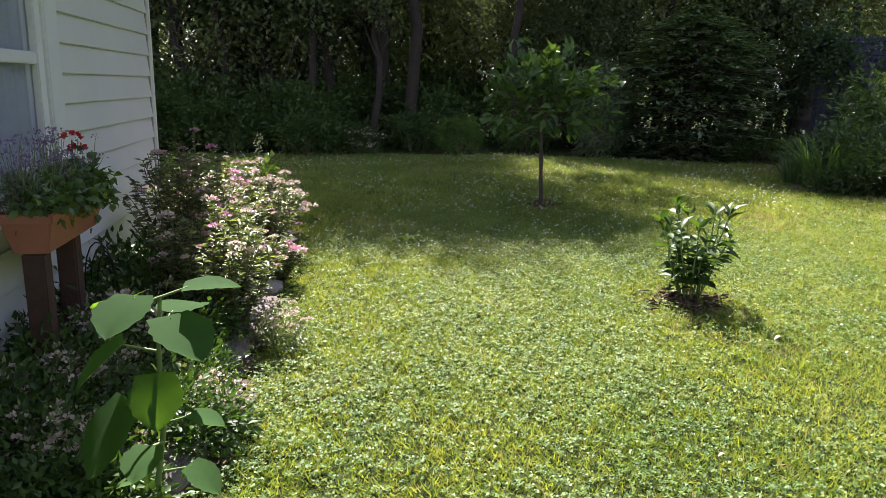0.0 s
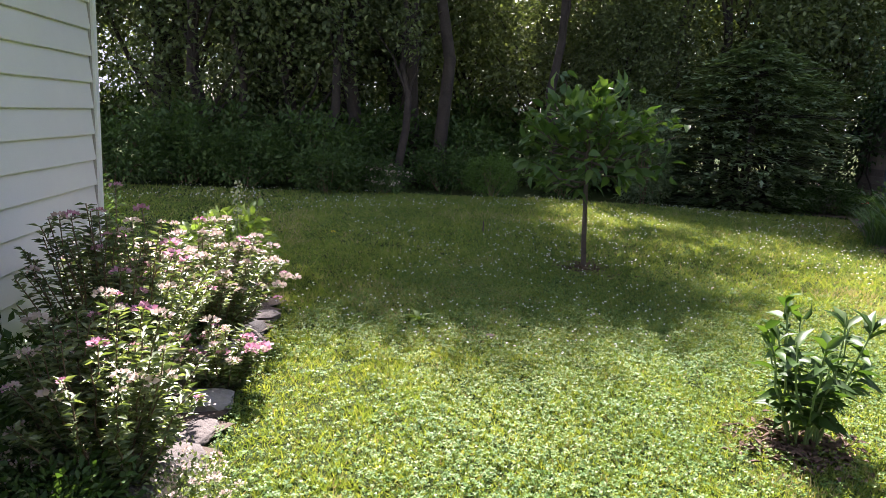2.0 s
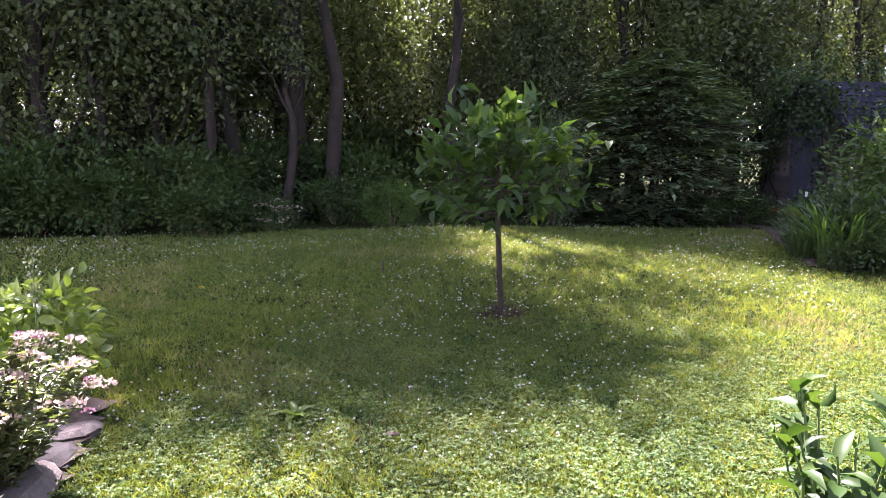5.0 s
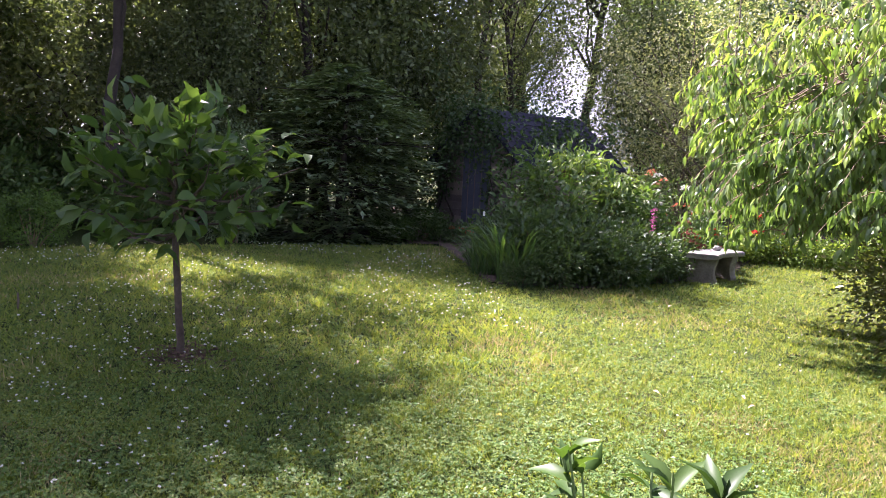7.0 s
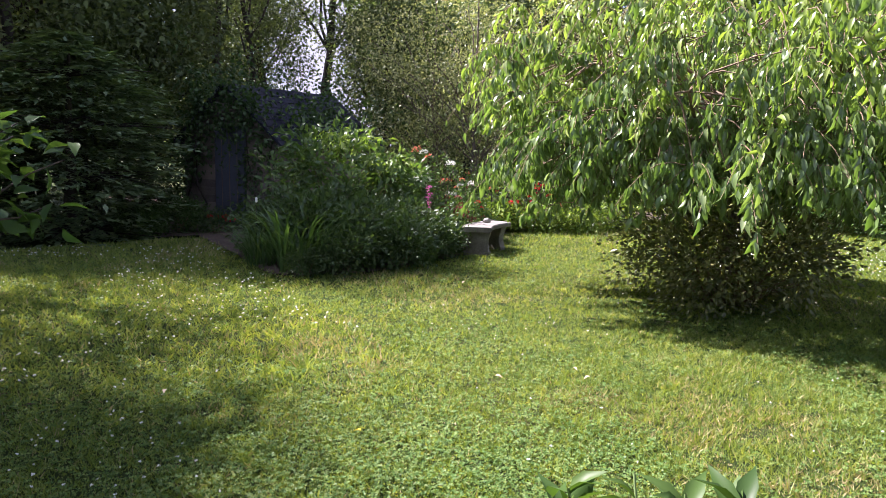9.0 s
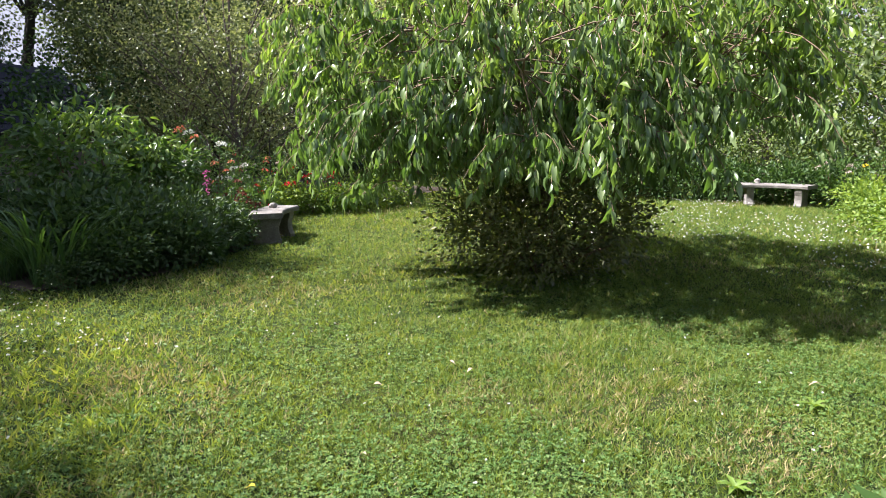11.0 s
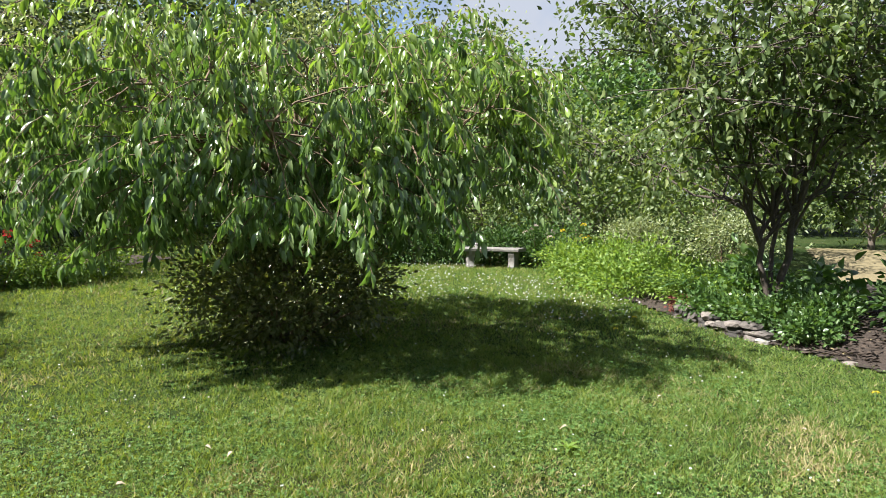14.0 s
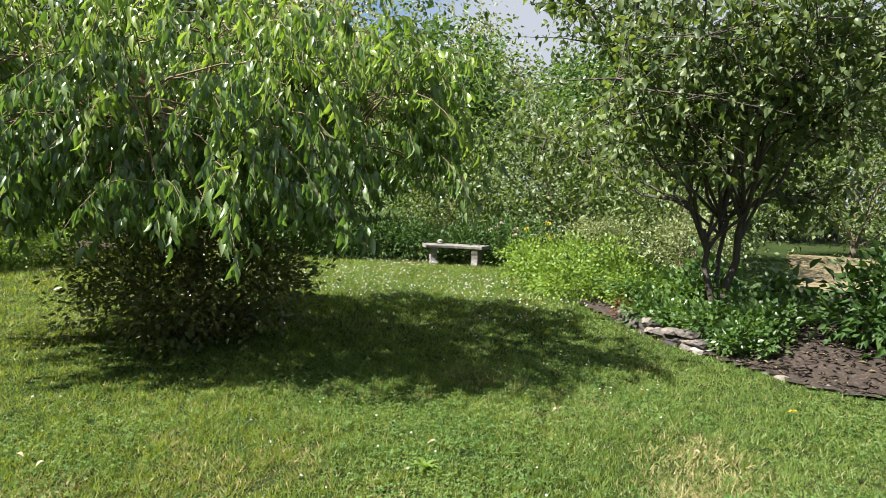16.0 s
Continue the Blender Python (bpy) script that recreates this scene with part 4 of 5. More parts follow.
def dogwood(x, y):
    t = thing("dogwood_tree", x, y, gz(x, y), "multi-stemmed dogwood tree with drooping oval leaves", "tree")
    pieces, P, D = [], [], []
    forks = [((0.0, 0.0), (-0.04, 0.16, 0.85), 0.036), ((0.02, -0.02), (0.10, -0.22, 1.05), 0.042), ((0.02, 0.0), (0.14, 0.0, 1.15), 0.026)]
    for (bx, by), top, r in forks:
        base = np.array((bx, by, -0.1))
        top = np.array(top)
        pieces.append(tube(limb(base, top, 0, 6, 0.05), np.linspace(r, r * 0.7, 6), 8))
        for _ in range(10):
            a = rng.uniform(0, 2 * math.pi)
            reach, rise = rng.uniform(0.8, 2.4), rng.uniform(0.25, 2.9)
            reach *= math.sqrt(max(0.15, 1 - ((rise - 1.1) / 2.4) ** 2))
            tip = top + np.array((math.cos(a) * reach, math.sin(a) * reach, rise))
            start = base + (top - base) * rng.uniform(0.72, 1.0)
            path = limb(start, tip, 0.18, 8, 0.06)
            pieces.append(tube(path, np.linspace(0.017, 0.004, 8), 6))
            for i in range(4 if rise < 1.0 else 3, 8):
                for _ in range(7):
                    tw = path[i] + np.array((rng.normal(0, 0.34), rng.normal(0, 0.34), rng.normal(0.0, 0.18)))
                    pieces.append(tube(np.stack([path[i], (path[i] + tw) / 2 + np.array((0, 0, 0.03)), tw]), (0.007, 0.005, 0.002), 4))
                    m = 12
                    f = rng.uniform(0.35, 1.1, m)[:, None]
                    P.append(path[i] + (tw - path[i]) * f + rng.normal(0, 0.055, (m, 3)))
                    D.append(rng.normal(0, 0.7, (m, 3)) + np.array((0, 0, -0.65)))
    part("trunk", pieces, SMOOTHBARK, t, "grey-brown forked trunk and limbs", smooth=True)
    P, D = np.concatenate(P), np.concatenate(D)
    n = len(P)
    S = rng.uniform(0.065, 0.105, n)
    tagged(part("leaf", [scatter(P, D, S, S * 0.55, LEAF8, None, 0.8)], DOGWOOD, t, "drooping oval green leaves"), kind="stuff")
    return t


place(dogwood(0, 0), 9.47, 3.5, 0, 1.22)


# ---- magnolia sapling ----


def magnolia(x, y):
    t = thing("magnolia_sapling", x, y, gz(x, y), "young magnolia tree with thin trunk and large oval leaves", "tree")
    top = np.array((0.0, 0.05, 1.15))
    pieces = [tube(limb((0, 0, -0.05), (0.03, 0.02, 0.85), 0, 6, 0.015), np.linspace(0.027, 0.021, 6), 8),
              tube(limb((0.03, 0.02, 0.85), (0.0, 0.05, 1.45), 0, 6, 0.04), np.linspace(0.021, 0.007, 6), 7)]
    tips = []
    for k in range(34):
        a = 2.4 * k + rng.uniform(-0.3, 0.3)
        z0 = rng.uniform(0.82, 1.5)
        reach = rng.uniform(0.30, 0.78)
        rise = rng.uniform(0.10, 0.55) * (1.2 - 0.5 * reach)
        if k < 5:
            z0, reach, rise = 0.84 + 0.05 * k, rng.uniform(0.55, 0.75), rng.uniform(0.0, 0.2)
        b = np.array((0.02, 0.03, z0))
        tip = np.array((math.cos(a) * reach, math.sin(a) * reach, min(z0 + rise, 1.93 - 0.35 * reach ** 2)))
        path = limb(b, tip, -0.06, 6, 0.04)
        part("branch", [tube(path, np.linspace(0.011, 0.004, 6), 5)], SMOOTHBARK, t, smooth=True)
        for i in (2, 3, 4, 5):
            tips.append((path[i], unit(path[i] - path[i - 1])))
    part("trunk", pieces, SMOOTHBARK, t, "thin grey-brown trunk and twigs", smooth=True)
    me = to_mesh("leaf", [(LEAF8[0] * np.array((0.085, 0.175, 0.12)), LEAF8[1])])
    count = 0
    for p, d in tips:
        for _ in range(3):
            if count >= 300:
                break
            dd = d * 0.9 + rng.normal(0, 0.45, 3) + np.array((0, 0, 0.7 if p[2] > 1.45 else 0.1 if p[2] > 1.15 else -0.25))
            dd = unit(dd)
            nrm = np.array((0, 0, 1.0)) + rng.normal(0, 0.45, 3)
            X = unit(np.cross(dd, nrm))
            Z = np.cross(X, dd)
            s = rng.uniform(0.65, 1.15)
            q = p + rng.normal(0, 0.03, 3)
            m = Matrix(((X[0] * s, dd[0] * s, Z[0] * s, q[0]), (X[1] * s, dd[1] * s, Z[1] * s, q[1]), (X[2] * s, dd[2] * s, Z[2] * s, q[2]), (0, 0, 0, 1)))
            part("leaf", me, MAGNOLIA, t, "", m)
            count += 1
    base = np.repeat(np.array([p for p, _ in tips]), 3, axis=0)
    aim = np.repeat(np.array([d for _, d in tips]), 3, axis=0) * 0.6 + rng.normal(0, 0.6, base.shape)
    extra = part("leaf", [scatter(base + rng.normal(0, 0.07, base.shape), aim, rng.uniform(0.10, 0.16, len(base)), 0.068, LEAF8, None, 0.5)], MAGNOLIA_REST, t)
    tagged(extra, kind="stuff")
    return t


place(magnolia(0, 0), -0.12, 8.6, 150, 1.12)


# ---- laurel bush ----


def laurel(x, y):
    t = thing("laurel_bush", x, y, gz(x, y), "young bush with upright stems and glossy green leaves", "shrub")
    pieces = []
    me = to_mesh("leaf", [(LEAF8[0] * np.array((0.054, 0.145, 0.13)), LEAF8[1])])
    leaves = []
    for k in range(15):
        a = 2.4 * k
        lean = rng.uniform(0.06, 0.30)
        h = rng.uniform(0.42, 0.74)
        path = limb((math.cos(a) * 0.05, math.sin(a) * 0.05, -0.02), (math.cos(a) * lean, math.sin(a) * lean, h), 0.02, 7, 0.03)
        pieces.append(tube(path, np.linspace(0.008, 0.004, 7), 5))
        for j in range(14):
            s = rng.uniform(0.22, 1.0)
            p = np.array([np.interp(s, np.linspace(0, 1, 7), path[:, i]) for i in range(3)])
            b = j * 2.4 + rng.uniform(-0.4, 0.4)
            d = unit(np.array((math.cos(b), math.sin(b), 0.25 + 0.9 * (s > 0.85))))
            leaves.append((p, d))
    part("stem", pieces, STEM, t, "green-brown stems", smooth=True)
    for p, d in leaves:
        X = unit(np.cross(d, np.array((0, 0, 1.0)) + rng.normal(0, 0.3, 3)))
        Z = np.cross(X, d)
        s = rng.uniform(0.7, 1.15)
        m = Matrix(((X[0] * s, d[0] * s, Z[0] * s, p[0]), (X[1] * s, d[1] * s, Z[1] * s, p[1]), (X[2] * s, d[2] * s, Z[2] * s, p[2]), (0, 0, 0, 1)))
        part("leaf", me, LAUREL, t, "", m)


laurel(1.86, 4.97)


def mulch_ring(x, y, r, n, label):
    P = rng.normal(0, r * 0.45, (n, 3))
    P[:, 2] = 0
    z = ground_z(x + P[:, 0], y + P[:, 1]) - gz(x, y) + 0.012 + 0.035 * np.exp(-(P[:, 0] ** 2 + P[:, 1] ** 2) / r ** 2) * rng.random(n)
    P[:, 2] = z
    D = rng.normal(0, 1, (n, 3)) * np.array((1, 1, 0.25))
    ob = part("mulch", [scatter(P, D, rng.uniform(0.04, 0.10, n), 0.022, LEAF2, wild=0.4)], RINGMULCH)
    ob.matrix_basis = pose(x, y, gz(x, y))
    tagged(ob, label, "mulch", kind="stuff")


mulch_ring(1.84, 4.94, 0.33, 420, "ring of brown bark mulch under the bush")
mulch_ring(-0.1, 8.6, 0.32, 330, "ring of brown mulch round the sapling")


# ---- planter under the window ----


def on_wall(s, o):
    p = WALL_A + ALONG * s + OUT * o
    return p.x, p.y


WALL_TURN = math.degrees(math.atan2(ALONG.y, ALONG.x))


def build_planter():
    cx, cy = on_wall(2.9, 0.20)
    t = thing("planter_box", cx, cy, 0, "terracotta-coloured plastic flower trough on dark wooden posts", "planter", turn=WALL_TURN)
    L, W, Z0, Z1 = 0.74, 0.23, 0.735, 0.915
    bm = bmesh.new()
    def ring(l, w, z):
        return [bm.verts.new((sx * l / 2, sy * w / 2, z)) for sx, sy in ((-1, -1), (1, -1), (1, 1), (-1, 1))]
    rings = [ring(L - 0.10, W - 0.09, Z0), ring(L - 0.03, W - 0.025, Z1 - 0.04), ring(L, W, Z1 - 0.038), ring(L, W, Z1), ring(L - 0.035, W - 0.035, Z1), ring(L - 0.05, W - 0.05, Z1 - 0.05)]
    bm.faces.new(rings[0][::-1])
    for a, b in zip(rings, rings[1:]):
        for i in range(4):
            j = (i + 1) % 4
            bm.faces.new((a[i], a[j], b[j], b[i]))
    bm.faces.new(rings[-1])
    bmesh.ops.recalc_face_normals(bm, faces=bm.faces[:])
    bmesh.ops.bevel(bm, geom=bm.edges[:], offset=0.006, segments=2, affect="EDGES")
    part("trough", bm, TERRACOTTA, t)
    for x in (-0.11, 0.27):
        part("post", box(0.09, 0.09, Z0 + 0.05, 0.008, (x, 0, -0.05)), DARKWOOD, t, "dark stained wooden post")
    # plants in it
    c = thing("lavender", cx, cy, Z1 - 0.05, "grey-green lavender with faded purple flower heads in the trough", "plant", turn=WALL_TURN)
    n = 90
    bx, by = rng.uniform(-0.34, 0.36, n), rng.uniform(-0.09, 0.09, n)
    tops = np.stack([bx + rng.normal(0, 0.05, n), by + rng.normal(0, 0.05, n), rng.uniform(0.20, 0.36, n)], -1)
    part("stem", [tube(np.stack([(x, y, 0), tp]), (0.0022, 0.0015), 4) for x, y, tp in zip(bx, by, tops)], STEM, c)
    P = np.repeat(np.stack([bx, by, np.full(n, 0.02)], -1), 16, axis=0)
    P[:, 2] += rng.uniform(0, 0.17, len(P))
    P[:, :2] += rng.normal(0, 0.015, (len(P), 2))
    part("foliage", [scatter(P, rng.normal(0, 0.6, P.shape) + np.array((0, 0, 0.7)), np.full(len(P), 0.05), 0.008, LEAF2)], GREYLEAF, c)
    for tp in tops:
        part("flower_head", heads([tp], 0.035, 8, 1.2), PURPLE, c)
    g = thing("trailing_plant", cx, cy, Z1 - 0.04, "leafy green trailing plant along the trough rim", "plant", turn=WALL_TURN)
    pc = np.stack([rng.uniform(-0.38, 0.38, 60), rng.uniform(-0.02, 0.14, 60), rng.uniform(0.02, 0.15, 60)], -1)
    part("foliage", [cluster_leaves(pc, 14, (0.03, 0.03, 0.03), 0.045, 0.036, LEAF8)], BROAD, g)
    pc = np.stack([rng.uniform(-0.4, 0.1, 26), rng.uniform(0.06, 0.15, 26), rng.uniform(0.0, 0.05, 26)], -1)
    part("creeping_foliage", [cluster_leaves(pc, 16, (0.03, 0.02, 0.02), 0.022, 0.02, LEAF2)], BRIGHT, g, "yellow-green creeping leaves")
    part("stem", [tube(limb((x, 0, -0.01), (x + 0.05, 0.08, 0.06), 0.02, 4), 0.003, 4) for x in (-0.3, -0.1, 0.1, 0.3)], STEM, g)
    r = thing("geranium", *on_wall(2.62, 0.19), Z1 - 0.04, "geranium with one bright red flower cluster", "plant")
    part("stem", [tube(limb((0, 0, 0), (0.02, 0.0, 0.30), 0, 5), 0.004, 5)], STEM, r)
    part("flower", heads(np.array([(0.02, 0, 0.31), (0.03, 0.02, 0.25)]), 0.06, 16), RED, r)
    part("foliage", [cluster_leaves(rng.normal(0, 0.06, (14, 3)) + np.array((0, 0, 0.1)), 8, (0.03,) * 3, 0.05, 0.05, LEAF8)], BROAD, r)


build_planter()


def wire_basket(x, y):
    t = thing("wire_plant_stand", x, y, 0, "black wire garden ornament leaning by the posts", "ornament")
    for k in range(4):
        a = np.linspace(0, math.pi, 10)
        part("wire", [tube([(0.12 * math.cos(v) * (1 - 0.2 * k), 0.02 * k, 0.35 + 0.26 * math.sin(v) * (1 - 0.15 * k)) for v in a], 0.004, 5)], IRON, t)
    for sx in (-0.12, 0.12):
        part("leg", [tube([(sx, 0, -0.05), (sx, 0, 0.36)], 0.004, 5)], IRON, t)


wire_basket(*on_wall(2.42, 0.22))


# ---- bed along the house ----


def spirea(x, y, r, h, label, pale, count=26, bloom=0.6):
    t = thing("spirea_shrub", x, y, gz(x, y), label, "shrub")
    stems, P, D, tops = [], [], [], []
    for k in range(count * 2):
        a, q = rng.uniform(0, 2 * math.pi), math.sqrt(rng.uniform(0.02, 1.0))
        hh = h * (1.02 - 0.42 * q ** 2) * rng.uniform(0.78, 1.12)
        tip = np.array((math.cos(a) * r * q, math.sin(a) * r * q, hh))
        path = limb((tip[0] * 0.25, tip[1] * 0.25, -0.02), tip, 0.02, 6, 0.03)
        stems.append(tube(path, np.linspace(0.006, 0.0025, 6), 4))
        m = 92
        f = rng.uniform(0.10, 1.0, m)
        pp = np.stack([np.interp(f, np.linspace(0, 1, 6), path[:, i]) for i in range(3)], -1)
        P.append(pp)
        b = rng.uniform(0, 2 * math.pi, m)
        D.append(np.stack([np.cos(b), np.sin(b), rng.uniform(-0.1, 0.6, m)], -1))
        if rng.random() < bloom or k < 4:
            tops.append(tip)
        if rng.random() < 0.35 * bloom:
            tops.append(path[4] + rng.normal(0, 0.06, 3))
    part("stem", stems, TWIG, t, "thin reddish-brown stems", smooth=True)
    P, D = np.concatenate(P), np.concatenate(D)
    part("foliage", [scatter(P, D, rng.uniform(0.035, 0.065, len(P)), 0.019, LEAF2, None, 0.5)], SPIREA, t)
    tops = np.array(tops)
    k = int(len(tops) * pale)
    sel = rng.permutation(len(tops))
    part("pale_blossom", heads(tops[sel[:k]], 0.052, 22, 0.35, 0.5), PALEPINK, t, "faded whitish-pink flower clusters")
    part("pink_blossom", heads(tops[sel[k:]], 0.055, 22, 0.35, 0.5), PINK, t, "flat deep pink flower clusters")


spirea(-1.7, 4.63, 0.539, 0.8, "spirea shrub covered in faded pale pink blossom by the house corner", 0.93, 44, 1.0)
spirea(-1.42, 3.71, 0.50, 1.02, "tall spirea shrub with pink flower clusters against the siding", 0.35, 40, 0.28)
spirea(-0.7, 3.02, 0.40, 0.76, "spirea shrub with pale pink flowers at the bed edge", 0.7, 30, 0.35)
spirea(-1.04, 4.04, 0.242, 0.391, "low spirea with pink flowers beside the edging stones", 0.4, 14, 0.8)
sedum, c = shrub("flowering_perennial", 0.42, 0.32, 0.40, 60, 26, 0.04, 0.022, SPIREA, "low perennial with whitish flower clusters in the bed", spread=0.06, bark=STEM)
part("blossom", heads(c[c[:, 2] > 0.2] + np.array((0, 0, 0.05)), 0.065, 14, 0.5), PALEPINK, sedum, "small whitish flower clusters")
place(sedum, -0.7, 2.28, 0, 0.93)
again(sedum, -0.82, 2.77, 80, 0.744)
again(sedum, -0.28, 3.01, 140, 0.558)
leafy, _ = shrub("leafy_perennial", 0.42, 0.36, 0.34, 70, 30, 0.055, 0.03, UNDER, "low dark leafy perennial filling the bed", spread=0.07, bark=STEM)
place(leafy, -0.3, 1.55, 0, 0.8)
again(leafy, -0.1, 0.9, 50, 0.6)
for k, (x, y, s) in enumerate([(-0.75, 2.0, 1.0), (-1.15, 2.75, 1.1), (-0.62, 2.62, 0.8), (-1.6, 3.2, 1.1), (-0.05, 1.85, 0.75), (-0.35, 2.3, 0.6), (0.15, 1.2, 0.75), (-0.5, 1.4, 0.9), (-1.75, 4.0, 1.0), (0.3, 0.6, 0.7)]):
    again(leafy, x, y, 40 * k + 15, s)
again(sedum, -0.1, 1.45, 200, 0.7)
again(sedum, 0.0, 2.1, 20, 0.5)
again(sedum, -0.5, 1.75, 260, 0.8)
yellowgreen, c = shrub("hydrangea_bush", 0.34, 0.32, 0.62, 46, 9, 0.12, 0.06, PEACHTIP, "bright yellow-green leafy bush glowing in the sun", spread=0.05, bark=STEM, shape=LEAF8)
place(yellowgreen, -2.6, 5.9, 0, 1.02)


def flower_spike(x, y, h, material, name, label):
    t = thing(name, x, y, gz(x, y), label, "flower")
    part("stem", [tube(limb((0, 0, -0.02), (0.02, 0.01, h), 0, 5), np.linspace(0.006, 0.003, 5), 5)], STEM, t)
    P = np.stack([rng.normal(0.015, 0.014, 24), rng.normal(0.01, 0.014, 24), rng.uniform(h * 0.68, h * 1.03, 24)], -1)
    part("flower", heads(P, 0.045, 6, 1.0), material, t)
    part("foliage", [cluster_leaves(rng.normal(0, 0.07, (12, 3)) * np.array((1, 1, 0.5)) + np.array((0, 0, h * 0.2)), 6, (0.03,) * 3, 0.13, 0.05, LEAF8)], BROAD, t)
    return t


flower_spike(-2.17, 5.47, 0.95, GREYLEAF, "flower_spike", "tall green budding flower spike in the bed")
flower_spike(5.75, 12.95, 1.0, MAGENTA, "foxglove", "magenta foxglove spike standing in the bed")


def sunflower(x, y):
    t = thing("sunflower_plant", x, y, gz(x, y), "young sunflower with broad heart-shaped leaves", "plant")
    part("stem", [tube(limb((0, 0, -0.03), (0.03, 0.05, 0.85), 0, 7, 0.03), np.linspace(0.011, 0.006, 7), 7)], STEM, t, smooth=True)
    n = 9
    V, F = [], []
    for i in range(n + 1):
        s = i / n
        w = 0.5 * (math.sin(math.pi * min(1, s * 0.78 + 0.22)) ** 0.8) * (1.0 if s < 0.98 else 0.05)
        yy = s - (0.10 if i == 0 else 0)
        for u in (-1, -0.5, 0, 0.5, 1):
            sc = 1 + 0.05 * math.sin(i * 3.1 + u * 2)
            V.append((u * w * sc, yy + 0.02 * abs(u), 0.10 * abs(u) * w - 0.14 * s * s + 0.02 * math.sin(6 * u + 3 * s)))
    for i in range(n):
        for j in range(4):
            F.append((i * 5 + j, i * 5 + j + 1, (i + 1) * 5 + j + 1, (i + 1) * 5 + j))
    me = shade(to_mesh("leaf", [(np.array(V), np.array(F))]))
    for z, a, s, up in [(0.86, -75, 0.16, -0.3), (0.86, 35, 0.15, 0.1), (0.82, 170, 0.17, -0.4), (0.79, -20, 0.18, -0.35), (0.76, 100, 0.16, 0.0), (0.70, 225, 0.18, -0.8), (0.62, -50, 0.15, -1.2), (0.52, 250, 0.22, -1.1), (0.46, 20, 0.10, -0.2), (0.40, -70, 0.12, -0.3), (0.30, 5, 0.12, -0.6), (0.22, 190, 0.10, -0.3)]:
        a = math.radians(a)
        b = np.array((0.02, 0.03, z - 0.02))
        e = b + np.array((math.cos(a), math.sin(a), 0.35)) * 0.10
        part("leaf_stalk", [tube(np.stack([b, e]), (0.005, 0.0035), 5)], STEM, t)
        d = unit(np.array((math.cos(a), math.sin(a), up)))
        X = unit(np.cross(d, (0, 0, 1.0)))
        Z = np.cross(X, d)
        part("leaf", me, SUNLEAF, t, "", Matrix(((X[0] * s, d[0] * s, Z[0] * s, e[0]), (X[1] * s, d[1] * s, Z[1] * s, e[1]), (X[2] * s, d[2] * s, Z[2] * s, e[2]), (0, 0, 0, 1))))


sunflower(0.42, 1.32)


def edging(line, lo, hi, step, sizes, group, label, side=-0.12, stack=1, material=STONE):
    """Stones laid along a bed's edge."""
    p = np.array(line, float)
    seg = np.linalg.norm(np.diff(p, axis=0), axis=1)
    cum = np.concatenate([[0], np.cumsum(seg)])
    s, k = lo, 0
    while s < hi:
        x, y = np.interp(s, cum, p[:, 0]), np.interp(s, cum, p[:, 1])
        x2, y2 = np.interp(s + 0.1, cum, p[:, 0]), np.interp(s + 0.1, cum, p[:, 1])
        a = math.atan2(y2 - y, x2 - x)
        L = rng.uniform(*sizes[0])
        z = gz(x, y) - 0.02
        for c in range(stack if k % 3 else max(1, stack - 1)):
            hgt = rng.uniform(*sizes[2])
            ob = part("stone", rock(L * rng.uniform(0.85, 1.1), rng.uniform(*sizes[1]), hgt, k * 1.7 + c), material if (k + c) % 13 else PALESTONE)
            ob.matrix_basis = pose(x - math.sin(a) * side + rng.normal(0, 0.02), y + math.cos(a) * side + rng.normal(0, 0.02), z, rng.normal(0, 4), rng.normal(0, 4), math.degrees(a) + rng.normal(0, 9))
            tagged(ob, label, "stone", group)
            z += hgt * 0.78
        s += L * 0.92
        k += 1


edging(LEFTLINE, 1.5, 7.2, 0.3, ((0.24, 0.42), (0.20, 0.30), (0.07, 0.13)), "stones edging the house bed", "rough flat field stone edging the house bed", 0.13)
edging(LEFTLINE, 3.2, 6.8, 0.3, ((0.18, 0.30), (0.14, 0.2), (0.08, 0.12)), "stones edging the house bed", "small dark field stone behind the bed edging", 0.36)
edging(BEDLINE, 3.4, 6.6, 0.3, ((0.16, 0.34), (0.12, 0.2), (0.04, 0.08)), "stones edging the tree bed", "flat grey field stone edging the tree bed", -0.12, 1)
edging(BEDLINE, 4.9, 6.6, 0.3, ((0.18, 0.30), (0.14, 0.20), (0.07, 0.11)), "stones edging the tree bed", "stacked grey wall stone of the raised bed", -0.05, 3)
edging(BEDLINE, 1.6, 3.2, 0.4, ((0.10, 0.2), (0.08, 0.16), (0.025, 0.045)), "stones edging the tree bed", "low flat stone half sunk in bark litter", -0.22)

# ---- bed before the shed ----


def strap_clump(name, x, y, n, length, width, spread, droop, r, label, material=STRAP):
    t = thing(name, x, y, gz(x, y), label, "plant")
    part("strap_leaf", strap_leaves(n, length, width, spread, droop, r), material, t, "arching strap leaves")
    return t


